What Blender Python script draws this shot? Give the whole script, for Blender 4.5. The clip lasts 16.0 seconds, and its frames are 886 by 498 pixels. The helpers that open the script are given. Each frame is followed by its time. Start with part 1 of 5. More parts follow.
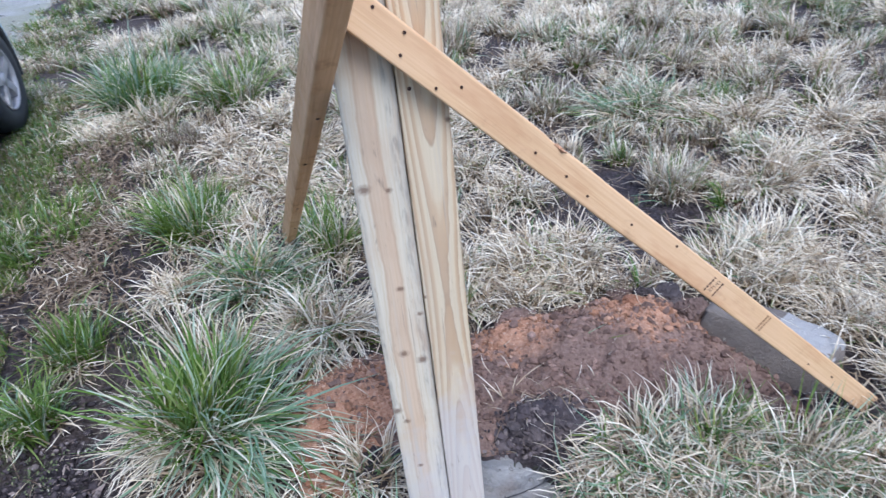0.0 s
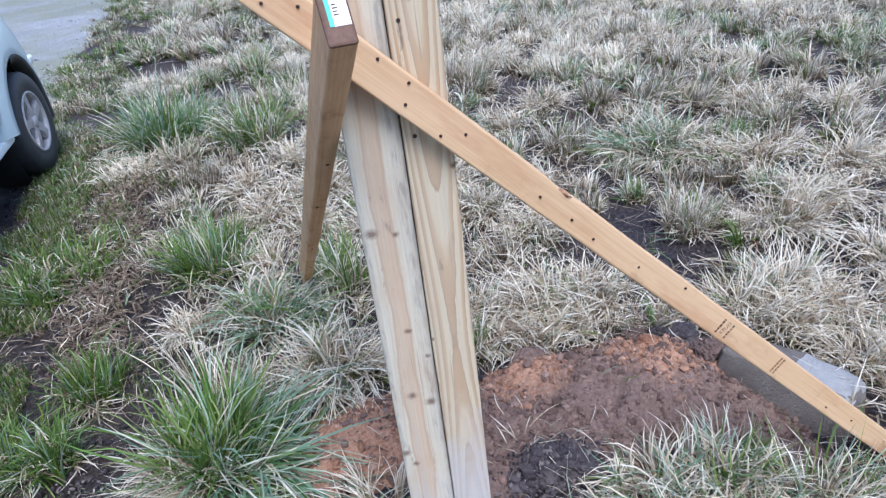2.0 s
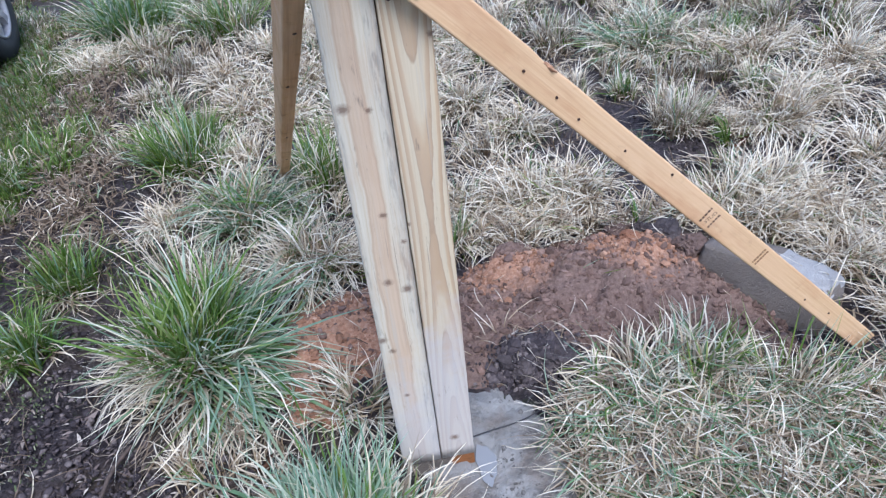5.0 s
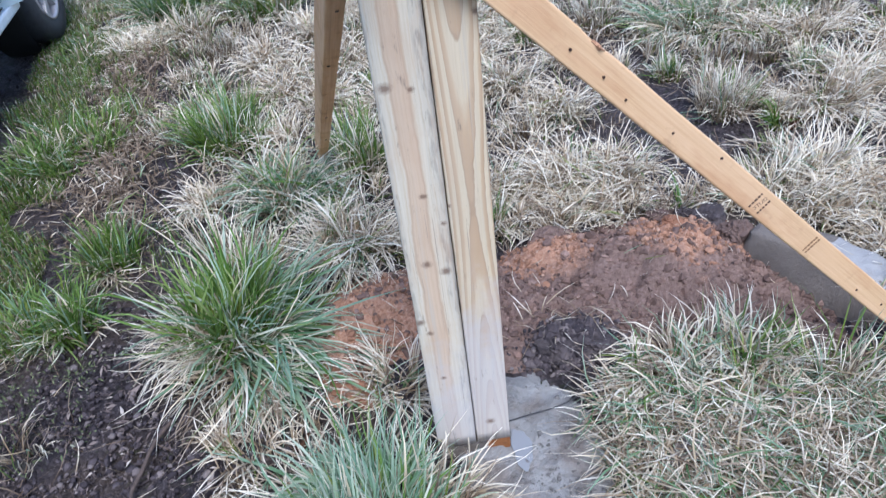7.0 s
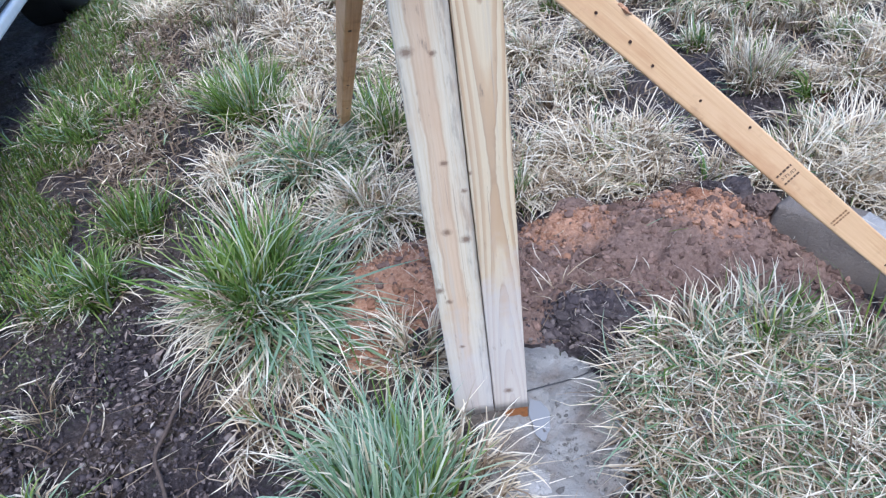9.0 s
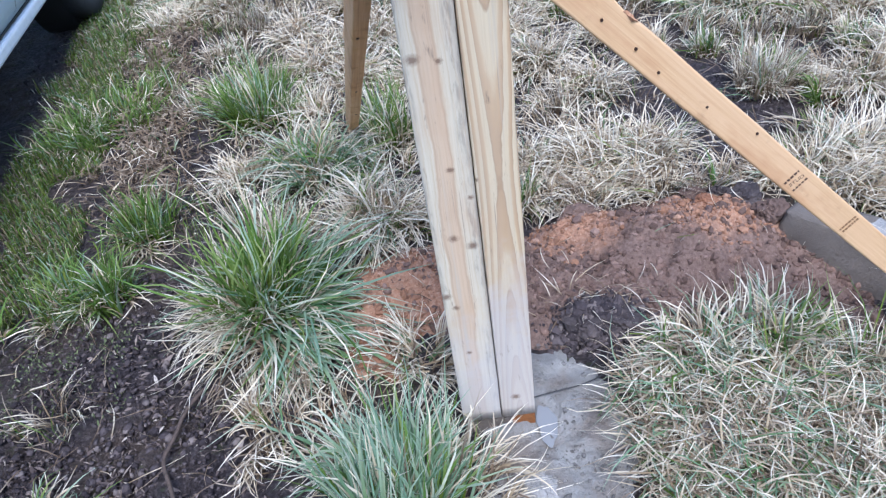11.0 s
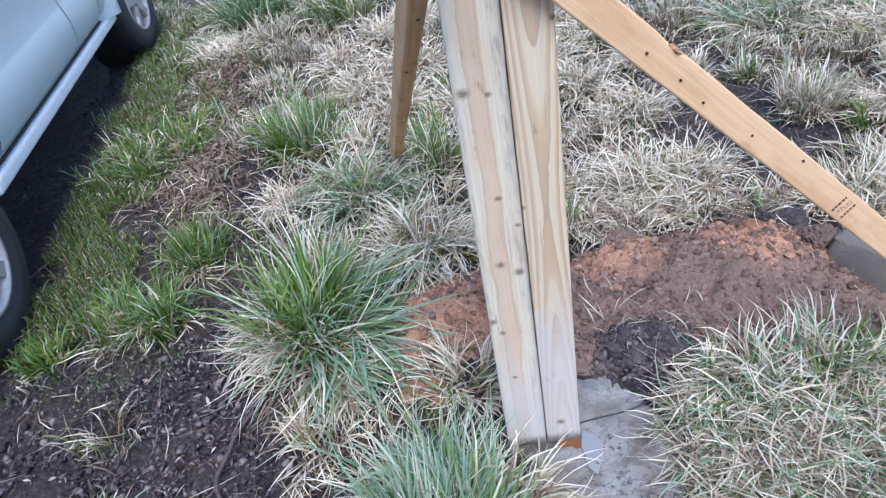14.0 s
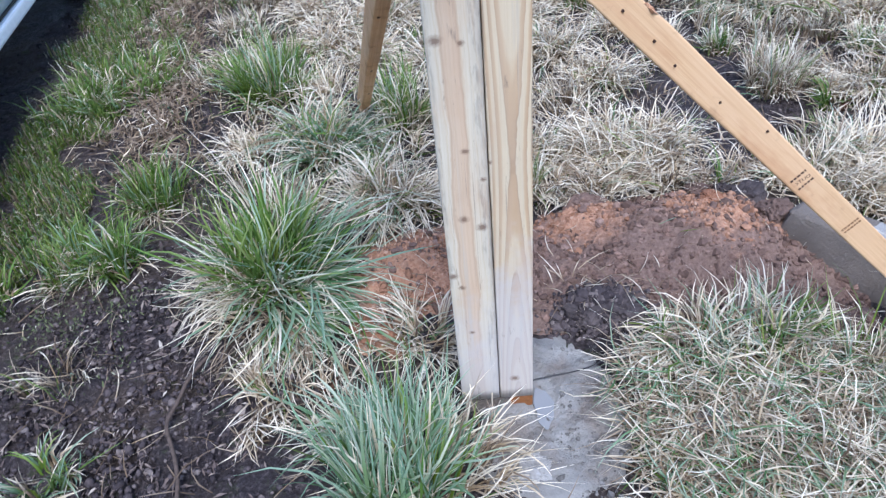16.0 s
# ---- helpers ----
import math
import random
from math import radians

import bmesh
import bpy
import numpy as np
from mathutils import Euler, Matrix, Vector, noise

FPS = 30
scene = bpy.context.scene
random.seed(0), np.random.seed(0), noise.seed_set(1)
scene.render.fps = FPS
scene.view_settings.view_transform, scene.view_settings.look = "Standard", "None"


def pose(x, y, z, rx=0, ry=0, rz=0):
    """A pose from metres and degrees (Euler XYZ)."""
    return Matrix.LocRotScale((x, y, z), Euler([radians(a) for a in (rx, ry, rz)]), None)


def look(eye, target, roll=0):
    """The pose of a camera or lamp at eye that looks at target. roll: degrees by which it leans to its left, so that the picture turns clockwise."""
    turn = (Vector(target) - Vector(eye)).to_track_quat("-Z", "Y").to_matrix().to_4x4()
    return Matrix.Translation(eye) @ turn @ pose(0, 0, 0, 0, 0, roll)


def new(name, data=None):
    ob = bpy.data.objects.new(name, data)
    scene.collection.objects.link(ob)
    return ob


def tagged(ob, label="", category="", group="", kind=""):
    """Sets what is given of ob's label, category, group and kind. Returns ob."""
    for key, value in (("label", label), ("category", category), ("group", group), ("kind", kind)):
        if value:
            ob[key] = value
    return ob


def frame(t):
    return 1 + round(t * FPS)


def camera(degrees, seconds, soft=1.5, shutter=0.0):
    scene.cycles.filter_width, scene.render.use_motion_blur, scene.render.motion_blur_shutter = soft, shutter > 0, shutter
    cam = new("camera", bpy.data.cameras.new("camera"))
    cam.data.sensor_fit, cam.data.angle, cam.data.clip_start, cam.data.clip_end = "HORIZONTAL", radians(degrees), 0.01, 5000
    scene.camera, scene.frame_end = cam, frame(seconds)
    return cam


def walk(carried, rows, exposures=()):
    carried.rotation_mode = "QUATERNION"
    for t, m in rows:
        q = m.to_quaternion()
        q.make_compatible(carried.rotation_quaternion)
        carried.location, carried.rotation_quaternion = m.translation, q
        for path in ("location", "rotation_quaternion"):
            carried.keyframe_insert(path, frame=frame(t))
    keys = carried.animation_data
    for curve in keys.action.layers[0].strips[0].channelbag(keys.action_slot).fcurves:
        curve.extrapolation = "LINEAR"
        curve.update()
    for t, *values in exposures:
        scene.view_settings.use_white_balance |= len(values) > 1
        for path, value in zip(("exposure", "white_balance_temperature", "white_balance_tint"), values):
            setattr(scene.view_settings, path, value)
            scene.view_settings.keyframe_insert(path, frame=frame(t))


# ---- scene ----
cam = camera(65.3, 16.0, soft=1.3, shutter=0.5)
# seconds, eye, target, roll
PATH = [
    (0, (-0.082, -1.148, 1.627), (0.122, 0.537, 0.568), -6.2),
    (0.5, (-0.071, -1.136, 1.627), (0.06, 0.574, 0.599), -6.3),
    (1, (-0.056, -1.142, 1.645), (0.099, 0.6, 0.673), -7.1),
    (1.5, (-0.055, -1.149, 1.65), (0.1, 0.611, 0.712), -7.0),
    (2, (-0.052, -1.159, 1.646), (0.107, 0.585, 0.68), -7.1),
    (2.5, (-0.046, -1.16, 1.639), (0.123, 0.572, 0.653), -6.9),
    (3, (-0.044, -1.164, 1.614), (0.117, 0.528, 0.56), -6.2),
    (3.5, (-0.038, -1.151, 1.575), (0.14, 0.458, 0.401), -5.9),
    (6, (-0.045, -1.124, 1.572), (0.075, 0.473, 0.374), -7.2),
    (6.5, (-0.053, -1.117, 1.568), (0.029, 0.483, 0.37), -7.3),
    (7, (-0.049, -1.118, 1.563), (0.001, 0.462, 0.337), -7.8),
    (7.5, (-0.051, -1.11, 1.547), (-0.025, 0.432, 0.274), -7.5),
    (8, (-0.048, -1.109, 1.548), (-0.036, 0.436, 0.278), -7.9),
    (8.5, (-0.049, -1.114, 1.547), (-0.059, 0.423, 0.268), -8.1),
    (9, (-0.048, -1.12, 1.549), (-0.07, 0.419, 0.271), -8.7),
    (11.5, (-0.041, -1.123, 1.557), (-0.089, 0.436, 0.304), -9.2),
    (12, (-0.043, -1.13, 1.567), (-0.061, 0.452, 0.343), -8.1),
    (12.5, (-0.044, -1.139, 1.573), (-0.017, 0.456, 0.366), -7.4),
    (13, (-0.045, -1.15, 1.586), (-0.042, 0.466, 0.407), -9.0),
    (13.5, (-0.052, -1.149, 1.588), (-0.112, 0.469, 0.414), -10.3),
    (14, (-0.062, -1.149, 1.583), (-0.205, 0.45, 0.39), -11.3),
    (14.5, (-0.062, -1.146, 1.58), (-0.208, 0.445, 0.378), -11.0),
    (15, (-0.055, -1.147, 1.572), (-0.113, 0.414, 0.323), -8.7),
    (15.5, (-0.058, -1.146, 1.563), (-0.097, 0.39, 0.283), -8.2),
    (16, (-0.065, -1.152, 1.564), (-0.114, 0.372, 0.269), -6.4),
]
walk(cam, [(t, look(eye, target, roll)) for t, eye, target, roll in PATH], exposures=[(0, 0.95, 5620, 14), (3.0, 0.91, 5620, 14), (7.0, 0.99, 5620, 14), (12.5, 1.06, 5620, 14), (16.0, 1.05, 5620, 14)])

# ---------------------------------------------------------------- light
world = bpy.data.worlds.new("overcast_sky")
scene.world = world
world.use_nodes = True
wn = world.node_tree
sky = wn.nodes.new("ShaderNodeTexSky")
sky.sky_type, sky.sun_disc = "NISHITA", False
sky.sun_elevation, sky.sun_rotation = radians(59), radians(171)
sky.air_density, sky.dust_density, sky.ozone_density = 1.0, 1.2, 2.0
wn.nodes["Background"].inputs["Strength"].default_value = 0.135
wn.links.new(sky.outputs[0], wn.nodes["Background"].inputs["Color"])
sun_data = bpy.data.lights.new("sun", "SUN")
sun_data.energy, sun_data.angle, sun_data.color = 2.3, radians(30), (1.0, 0.98, 0.95)
sun = new("sun", sun_data)
sun.matrix_world = look((0.5, -3.1, 5.2), (0, 0, 0))

# ---------------------------------------------------------------- material helpers


class Mat:
    """A node material with short ways to add nodes."""

    def __init__(self, name, rough=0.8, spec=0.3):
        self.m = bpy.data.materials.new(name)
        self.m.use_nodes = True
        self.t = self.m.node_tree
        self.b = self.t.nodes["Principled BSDF"]
        self.b.inputs["Roughness"].default_value = rough
        self.b.inputs["Specular IOR Level"].default_value = spec

    def node(self, kind, **sets):
        n = self.t.nodes.new(kind)
        for k, v in sets.items():
            n.inputs[k.replace("_", " ")].default_value = v
        return n

    def link(self, a, b):
        self.t.links.new(a, b)

    def coord(self, scale=(1, 1, 1), which="Object"):
        c = self.t.nodes.new("ShaderNodeTexCoord")
        mp = self.t.nodes.new("ShaderNodeMapping")
        mp.inputs["Scale"].default_value = scale
        self.link(c.outputs[which], mp.inputs["Vector"])
        return mp.outputs["Vector"]

    def noise(self, vec, scale, detail=5.0, rough=0.6, distort=0.0):
        n = self.node("ShaderNodeTexNoise", Scale=scale, Detail=detail, Roughness=rough, Distortion=distort)
        self.link(vec, n.inputs["Vector"])
        return n.outputs["Fac"]

    def math(self, op, a, b=None, c=None):
        n = self.t.nodes.new("ShaderNodeMath")
        n.operation = op
        for i, v in enumerate((a, b, c)):
            if v is None:
                continue
            if isinstance(v, (int, float)):
                n.inputs[i].default_value = v
            else:
                self.link(v, n.inputs[i])
        return n.outputs[0]

    def ramp(self, fac, stops):
        n = self.t.nodes.new("ShaderNodeValToRGB")
        e = n.color_ramp.elements
        while len(e) < len(stops):
            e.new(0.5)
        for el, (p, c) in zip(e, stops):
            el.position = p
            el.color = (*c, 1) if isinstance(c, tuple) else (c, c, c, 1)
        self.link(fac, n.inputs[0])
        return n.outputs["Color"]

    def mix(self, fac, a, b, blend="MIX"):
        n = self.t.nodes.new("ShaderNodeMix")
        n.data_type, n.blend_type = "RGBA", blend
        for sock, v in ((n.inputs[0], fac), (n.inputs[6], a), (n.inputs[7], b)):
            if isinstance(v, tuple):
                sock.default_value = (*v, 1)
            elif isinstance(v, (int, float)):
                sock.default_value = v
            else:
                self.link(v, sock)
        return n.outputs[2]

    def color(self, c):
        if isinstance(c, tuple):
            self.b.inputs["Base Color"].default_value = (*c, 1)
        else:
            self.link(c, self.b.inputs["Base Color"])
        return self

    def rough(self, r):
        self.link(r, self.b.inputs["Roughness"])
        return self

    def bump(self, h, strength=0.5, dist=0.01):
        n = self.node("ShaderNodeBump", Strength=strength, Distance=dist)
        self.link(h, n.inputs["Height"])
        self.link(n.outputs[0], self.b.inputs["Normal"])
        return self

    def island(self):
        return self.t.nodes.new("ShaderNodeNewGeometry").outputs["Random Per Island"]

    def xyz(self, vec):
        n = self.t.nodes.new("ShaderNodeSeparateXYZ")
        self.link(vec, n.inputs[0])
        return n.outputs


def blade_material(name, shaded_sheath, old, spread, turn=(0.25, 0.85)):
    """Grass blades: colour runs from the sheath to the tip, each blade a little different."""
    m = Mat(name, 0.55, 0.25)
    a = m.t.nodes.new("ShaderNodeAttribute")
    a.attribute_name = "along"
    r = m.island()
    lo = m.ramp(r, [(0.0, shaded_sheath[0]), (0.5, shaded_sheath[1]), (1.0, shaded_sheath[2])])
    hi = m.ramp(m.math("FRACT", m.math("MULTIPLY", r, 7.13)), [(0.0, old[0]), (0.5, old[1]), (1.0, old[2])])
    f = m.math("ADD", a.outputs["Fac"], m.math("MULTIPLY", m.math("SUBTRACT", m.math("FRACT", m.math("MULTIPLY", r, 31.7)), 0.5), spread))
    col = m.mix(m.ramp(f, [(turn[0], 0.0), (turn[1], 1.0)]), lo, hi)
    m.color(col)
    tr = m.t.nodes.new("ShaderNodeBsdfTranslucent")
    m.link(col, tr.inputs["Color"])
    mx = m.t.nodes.new("ShaderNodeMixShader")
    mx.inputs[0].default_value = 0.4
    m.link(m.b.outputs[0], mx.inputs[1])
    m.link(tr.outputs[0], mx.inputs[2])
    m.link(mx.outputs[0], m.t.nodes["Material Output"].inputs["Surface"])
    return m.m


# first colours: real dark sheaths, deepened with the shade inside tufts
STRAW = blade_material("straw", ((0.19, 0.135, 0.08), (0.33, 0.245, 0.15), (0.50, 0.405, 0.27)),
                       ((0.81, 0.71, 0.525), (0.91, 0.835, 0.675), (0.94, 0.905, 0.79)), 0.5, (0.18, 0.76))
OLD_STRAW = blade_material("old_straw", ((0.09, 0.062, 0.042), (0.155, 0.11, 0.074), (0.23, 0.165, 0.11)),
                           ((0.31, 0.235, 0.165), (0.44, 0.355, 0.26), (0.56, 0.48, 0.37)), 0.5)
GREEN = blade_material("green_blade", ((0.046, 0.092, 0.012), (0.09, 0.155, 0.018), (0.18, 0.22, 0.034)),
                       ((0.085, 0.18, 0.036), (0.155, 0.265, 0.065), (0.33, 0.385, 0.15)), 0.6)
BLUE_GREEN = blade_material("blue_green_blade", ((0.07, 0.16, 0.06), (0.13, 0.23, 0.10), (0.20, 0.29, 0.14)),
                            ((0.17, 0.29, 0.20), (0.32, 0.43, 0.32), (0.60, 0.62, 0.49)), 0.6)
BLADES = (STRAW, OLD_STRAW, GREEN, BLUE_GREEN)


def soil_material(name, cols, big=6.0, fine=90.0, rough=0.85, depth=0.012):
    m = Mat(name, rough, 0.25)
    v = m.coord()
    n1, n2 = m.noise(v, big, 6), m.noise(v, fine, 6, 0.7)
    c = m.mix(0.45, m.ramp(n1, [(0.32, cols[0]), (0.5, cols[1]), (0.68, cols[2])]),
              m.ramp(n2, [(0.3, cols[0]), (0.5, cols[1]), (0.75, cols[2])]))
    m.color(c).bump(m.math("ADD", n2, m.math("MULTIPLY", n1, 1.5)), 0.8, depth)
    return m


SOIL = soil_material("dark_soil", ((0.028, 0.023, 0.024), (0.060, 0.049, 0.050), (0.14, 0.115, 0.11)), 5, 70, 0.65).m
BROWN_CLAY = soil_material("brown_clay", ((0.14, 0.062, 0.036), (0.25, 0.12, 0.07), (0.36, 0.20, 0.13)), 9, 90, 0.85).m
BROWN_EARTH = soil_material("brown_earth", ((0.07, 0.046, 0.038), (0.135, 0.09, 0.074), (0.22, 0.15, 0.12)), 9, 90, 0.8).m


CLAY_SPOTS = ((-0.28, 0.57, 0.24), (0.36, 0.76, 0.15), (0.84, 0.69, 0.18), (-0.36, 0.32, 0.12))


def heap_material():
    """Brown dug earth with patches of orange clay subsoil."""
    m = Mat("dug_earth", 0.85, 0.25)
    v = m.coord()
    x, y, z = m.xyz(v)
    n, f = m.noise(v, 6, 6, 0.65, 0.6), m.noise(v, 80, 7, 0.7)
    mid = m.noise(v, 24, 5, 0.65)
    clay = m.ramp(f, [(0.28, (0.27, 0.135, 0.082)), (0.5, (0.41, 0.225, 0.14)), (0.75, (0.56, 0.37, 0.26))])
    earth = m.ramp(f, [(0.28, (0.11, 0.072, 0.058)), (0.5, (0.205, 0.136, 0.108)), (0.78, (0.32, 0.225, 0.185))])
    g = 0.0
    for cx, cy, r in CLAY_SPOTS:
        dx, dy = m.math("SUBTRACT", x, cx), m.math("SUBTRACT", y, cy)
        d = m.math("SQRT", m.math("ADD", m.math("MULTIPLY", dx, dx), m.math("MULTIPLY", dy, dy)))
        g = m.math("MAXIMUM", g, m.math("SUBTRACT", 1.0, m.math("MULTIPLY", d, 0.62 / r)))
    g = m.math("ADD", g, m.math("MULTIPLY", m.math("SUBTRACT", n, 0.5), 1.5))
    g = m.math("ADD", g, m.math("MULTIPLY", m.math("SUBTRACT", mid, 0.5), 0.5))
    c = m.mix(m.ramp(g, [(0.22, 0.0), (0.62, 1.0)]), earth, clay)
    # damp topsoil at the foot, towards the footing
    dx, dy = m.math("MULTIPLY", m.math("SUBTRACT", x, 0.36), 0.6), m.math("SUBTRACT", y, 0.27)
    damp = m.math("SQRT", m.math("ADD", m.math("MULTIPLY", dx, dx), m.math("MULTIPLY", dy, dy)))
    damp = m.math("ADD", damp, m.math("MULTIPLY", m.math("SUBTRACT", n, 0.5), 0.12))
    c = m.mix(m.ramp(damp, [(0.06, 0.9), (0.12, 0.0)]), c, m.ramp(f, [(0.3, (0.05, 0.037, 0.034)), (0.7, (0.12, 0.092, 0.085))]))
    m.color(c).bump(m.math("ADD", f, n), 0.9, 0.015)
    return m.m


HEAP = heap_material()


def clod_material(name, cols):
    m = Mat(name, 0.85, 0.25)
    f = m.noise(m.coord(), 120, 5, 0.7)
    base = m.ramp(m.island(), [(0.0, cols[0]), (0.45, cols[1]), (0.8, cols[2]), (1.0, cols[3])])
    m.color(m.mix(1.0, base, m.ramp(f, [(0.2, 0.55), (0.8, 1.0)]), "MULTIPLY")).bump(f, 0.8, 0.006)
    return m.m


CLAY_CLOD = clod_material("clay_clod", ((0.29, 0.145, 0.085), (0.38, 0.20, 0.122), (0.44, 0.25, 0.16), (0.54, 0.36, 0.26)))
EARTH_CLOD = clod_material("earth_clod", ((0.13, 0.083, 0.066), (0.20, 0.127, 0.10), (0.27, 0.172, 0.135), (0.37, 0.25, 0.20)))
SOIL_CRUMB = clod_material("soil_crumb", ((0.034, 0.027, 0.030), (0.070, 0.057, 0.061), (0.12, 0.098, 0.10), (0.25, 0.21, 0.195)))


def concrete_material(name, lo, hi, wet):
    m = Mat(name, 0.5, 0.5)
    v = m.coord()
    n, f = m.noise(v, 9, 6, 0.65), m.noise(v, 140, 6, 0.75)
    m.color(m.mix(0.35, m.ramp(n, [(0.3, lo), (0.65, hi)]), m.ramp(f, [(0.3, lo), (0.7, hi)])))
    if wet:
        mud = m.noise(v, 6, 5, 0.65, 0.5)
        c2 = m.mix(m.ramp(mud, [(0.45, 0.0), (0.62, 0.8)]), m.ramp(n, [(0.3, lo), (0.65, hi)]), m.ramp(f, [(0.3, (0.11, 0.088, 0.072)), (0.7, (0.25, 0.21, 0.18))]))
        m.color(c2)
    m.rough(m.ramp(n, [(0.35, 0.18 if wet else 0.7), (0.65, 0.6 if wet else 0.95)]))
    m.bump(m.math("ADD", m.math("MULTIPLY", f, 0.7), m.noise(v, 38, 5, 0.7)), 0.9, 0.012)
    return m.m


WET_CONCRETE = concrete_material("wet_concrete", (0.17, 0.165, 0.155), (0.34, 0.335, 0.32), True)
PALE_CONCRETE = concrete_material("pale_concrete", (0.25, 0.24, 0.225), (0.44, 0.43, 0.415), False)
DARK_CONCRETE = concrete_material("dark_concrete", (0.125, 0.103, 0.086), (0.21, 0.178, 0.15), False)


def stud_material(name="stud_softwood", cols=((0.49, 0.30, 0.155), (0.57, 0.37, 0.20), (0.63, 0.44, 0.26)), grime=0.45):
    """Yellow softwood: fine grain along local x, a few brown knots and rub marks."""
    m = Mat(name, 0.55, 0.35)
    v = m.coord()
    wav = m.noise(m.coord((1.2, 9, 9)), 2.0, 3)
    ring = m.noise(m.coord((1.0, 60, 60)), 3.0, 6, 0.65, 0.4)
    c = m.ramp(ring, [(0.3, cols[0]), (0.5, cols[1]), (0.72, cols[2])])
    c = m.mix(m.ramp(wav, [(0.4, 0.0), (0.7, 0.5)]), c, (0.64, 0.42, 0.25))
    c = m.mix(m.ramp(m.noise(m.coord((2.2, 12, 12)), 2.0, 4), [(0.5, 0.0), (0.72, 0.6)]), c, (0.42, 0.215, 0.10))
    vo = m.node("ShaderNodeTexVoronoi", Scale=3.3)
    vo.feature = "F1"
    m.link(m.coord((0.8, 2.2, 2.2)), vo.inputs["Vector"])
    kn = m.ramp(vo.outputs["Distance"], [(0.04, 1.0), (0.13, 0.0)])
    c = m.mix(m.math("MULTIPLY", kn, 0.7), c, (0.26, 0.10, 0.035))
    dirt = m.noise(v, 14, 6, 0.7)
    c = m.mix(m.ramp(dirt, [(0.60 - 0.15 * (grime - 0.45), 0.0), (0.78, grime)]), c, (0.23, 0.13, 0.065))
    m.color(c).bump(ring, 0.25, 0.002)
    m.rough(m.ramp(dirt, [(0.3, 0.42), (0.7, 0.68)]))
    return m.m


STUD = stud_material()
STUD_WARM = stud_material("stud_softwood_orange", ((0.47, 0.24, 0.10), (0.63, 0.355, 0.165), (0.71, 0.45, 0.235)), 0.65)


def ply_material(name, cathedral, knots):
    """Pale treated pine, grain along local z. cathedral: nested arches; else straight bands."""
    m = Mat(name, 0.62, 0.3)
    v = m.coord()
    x, y, z = m.xyz(v)
    wob = m.math("MULTIPLY", m.math("SUBTRACT", m.noise(m.coord((5, 5, 2.0)), 1.6, 5, 0.6), 0.5), 0.05)
    fibre = m.noise(m.coord((160, 160, 3)), 1.5, 5, 0.65)
    if cathedral:
        # growth rings cut lengthwise: arches that open up and down from the height of the deepest cut
        dz = m.math("SUBTRACT", z, 0.80)
        d = m.math("SUBTRACT", 0.060, m.math("MULTIPLY", m.math("SQRT", m.math("MULTIPLY_ADD", dz, dz, 0.06)), 0.045))
        d = m.math("ADD", d, m.math("MULTIPLY", wob, 0.16))
        xx = m.math("ADD", m.math("SUBTRACT", x, 0.056), m.math("MULTIPLY", wob, 0.16))
        r = m.math("SQRT", m.math("ADD", m.math("MULTIPLY", xx, xx), m.math("MULTIPLY", d, d)))
        saw = m.math("FRACT", m.math("MULTIPLY_ADD", r, 130.0, 0.50))
        c = m.ramp(saw, [(0.0, (0.55, 0.46, 0.315)), (0.42, (0.54, 0.44, 0.29)), (0.60, (0.45, 0.315, 0.185)), (0.90, (0.40, 0.265, 0.15)), (0.95, (0.31, 0.20, 0.115)), (1.0, (0.55, 0.46, 0.315))])
        c = m.mix(m.ramp(m.noise(m.coord((14, 14, 1.2)), 1.0, 4), [(0.42, 0.0), (0.75, 0.45)]), c, (0.53, 0.455, 0.345))
    else:
        xx = m.math("ADD", x, m.math("MULTIPLY", wob, 0.75))
        c = m.ramp(m.math("MULTIPLY_ADD", xx, 9.3, 0.90),
                   [(0.0, (0.44, 0.41, 0.33)), (0.08, (0.56, 0.51, 0.395)), (0.24, (0.56, 0.495, 0.375)), (0.285, (0.525, 0.405, 0.285)),
                    (0.57, (0.51, 0.375, 0.255)), (0.61, (0.56, 0.485, 0.36)), (0.75, (0.56, 0.505, 0.39)), (0.92, (0.52, 0.46, 0.36))])
        edge = m.math("ADD", m.math("ABSOLUTE", m.math("ADD", x, 0.045)), m.math("MULTIPLY", m.math("SUBTRACT", m.noise(m.coord((30, 30, 4)), 1.0, 5, 0.7), 0.5), 0.035))
        c = m.mix(m.ramp(edge, [(0.032, 0.0), (0.056, 0.5)]), c, (0.42, 0.40, 0.34))
        for at in (-0.0665, -0.0345):
            line = m.math("ABSOLUTE", m.math("SUBTRACT", xx, at))
            c = m.mix(m.ramp(line, [(0.0006, 0.55), (0.0020, 0.0)]), c, (0.36, 0.24, 0.15))
        # grey mould specks in two streaks along the timber's edges
        speck = m.noise(m.coord((95, 95, 16)), 1.0, 4, 0.6)
        tall = m.noise(m.coord((4, 4, 3.2)), 1.0, 3)
        for at, wide in ((-0.008, 0.012), (-0.091, 0.007)):
            near = m.ramp(m.math("ABSOLUTE", m.math("SUBTRACT", x, at)), [(wide * 0.4, 1.0), (wide, 0.0)])
            near = m.math("MULTIPLY", near, m.ramp(tall, [(0.40, 0.0), (0.52, 1.0)]))
            c = m.mix(m.math("MULTIPLY", near, m.ramp(speck, [(0.48, 0.10), (0.60, 0.75)])), c, (0.17, 0.165, 0.15))
        saw = m.math("FRACT", m.math("MULTIPLY", m.math("ADD", xx, m.math("MULTIPLY", wob, 0.2)), 68.0))
        c = m.mix(m.ramp(saw, [(0.72, 0.0), (0.95, 0.30), (1.0, 0.0)]), c, (0.44, 0.31, 0.18))
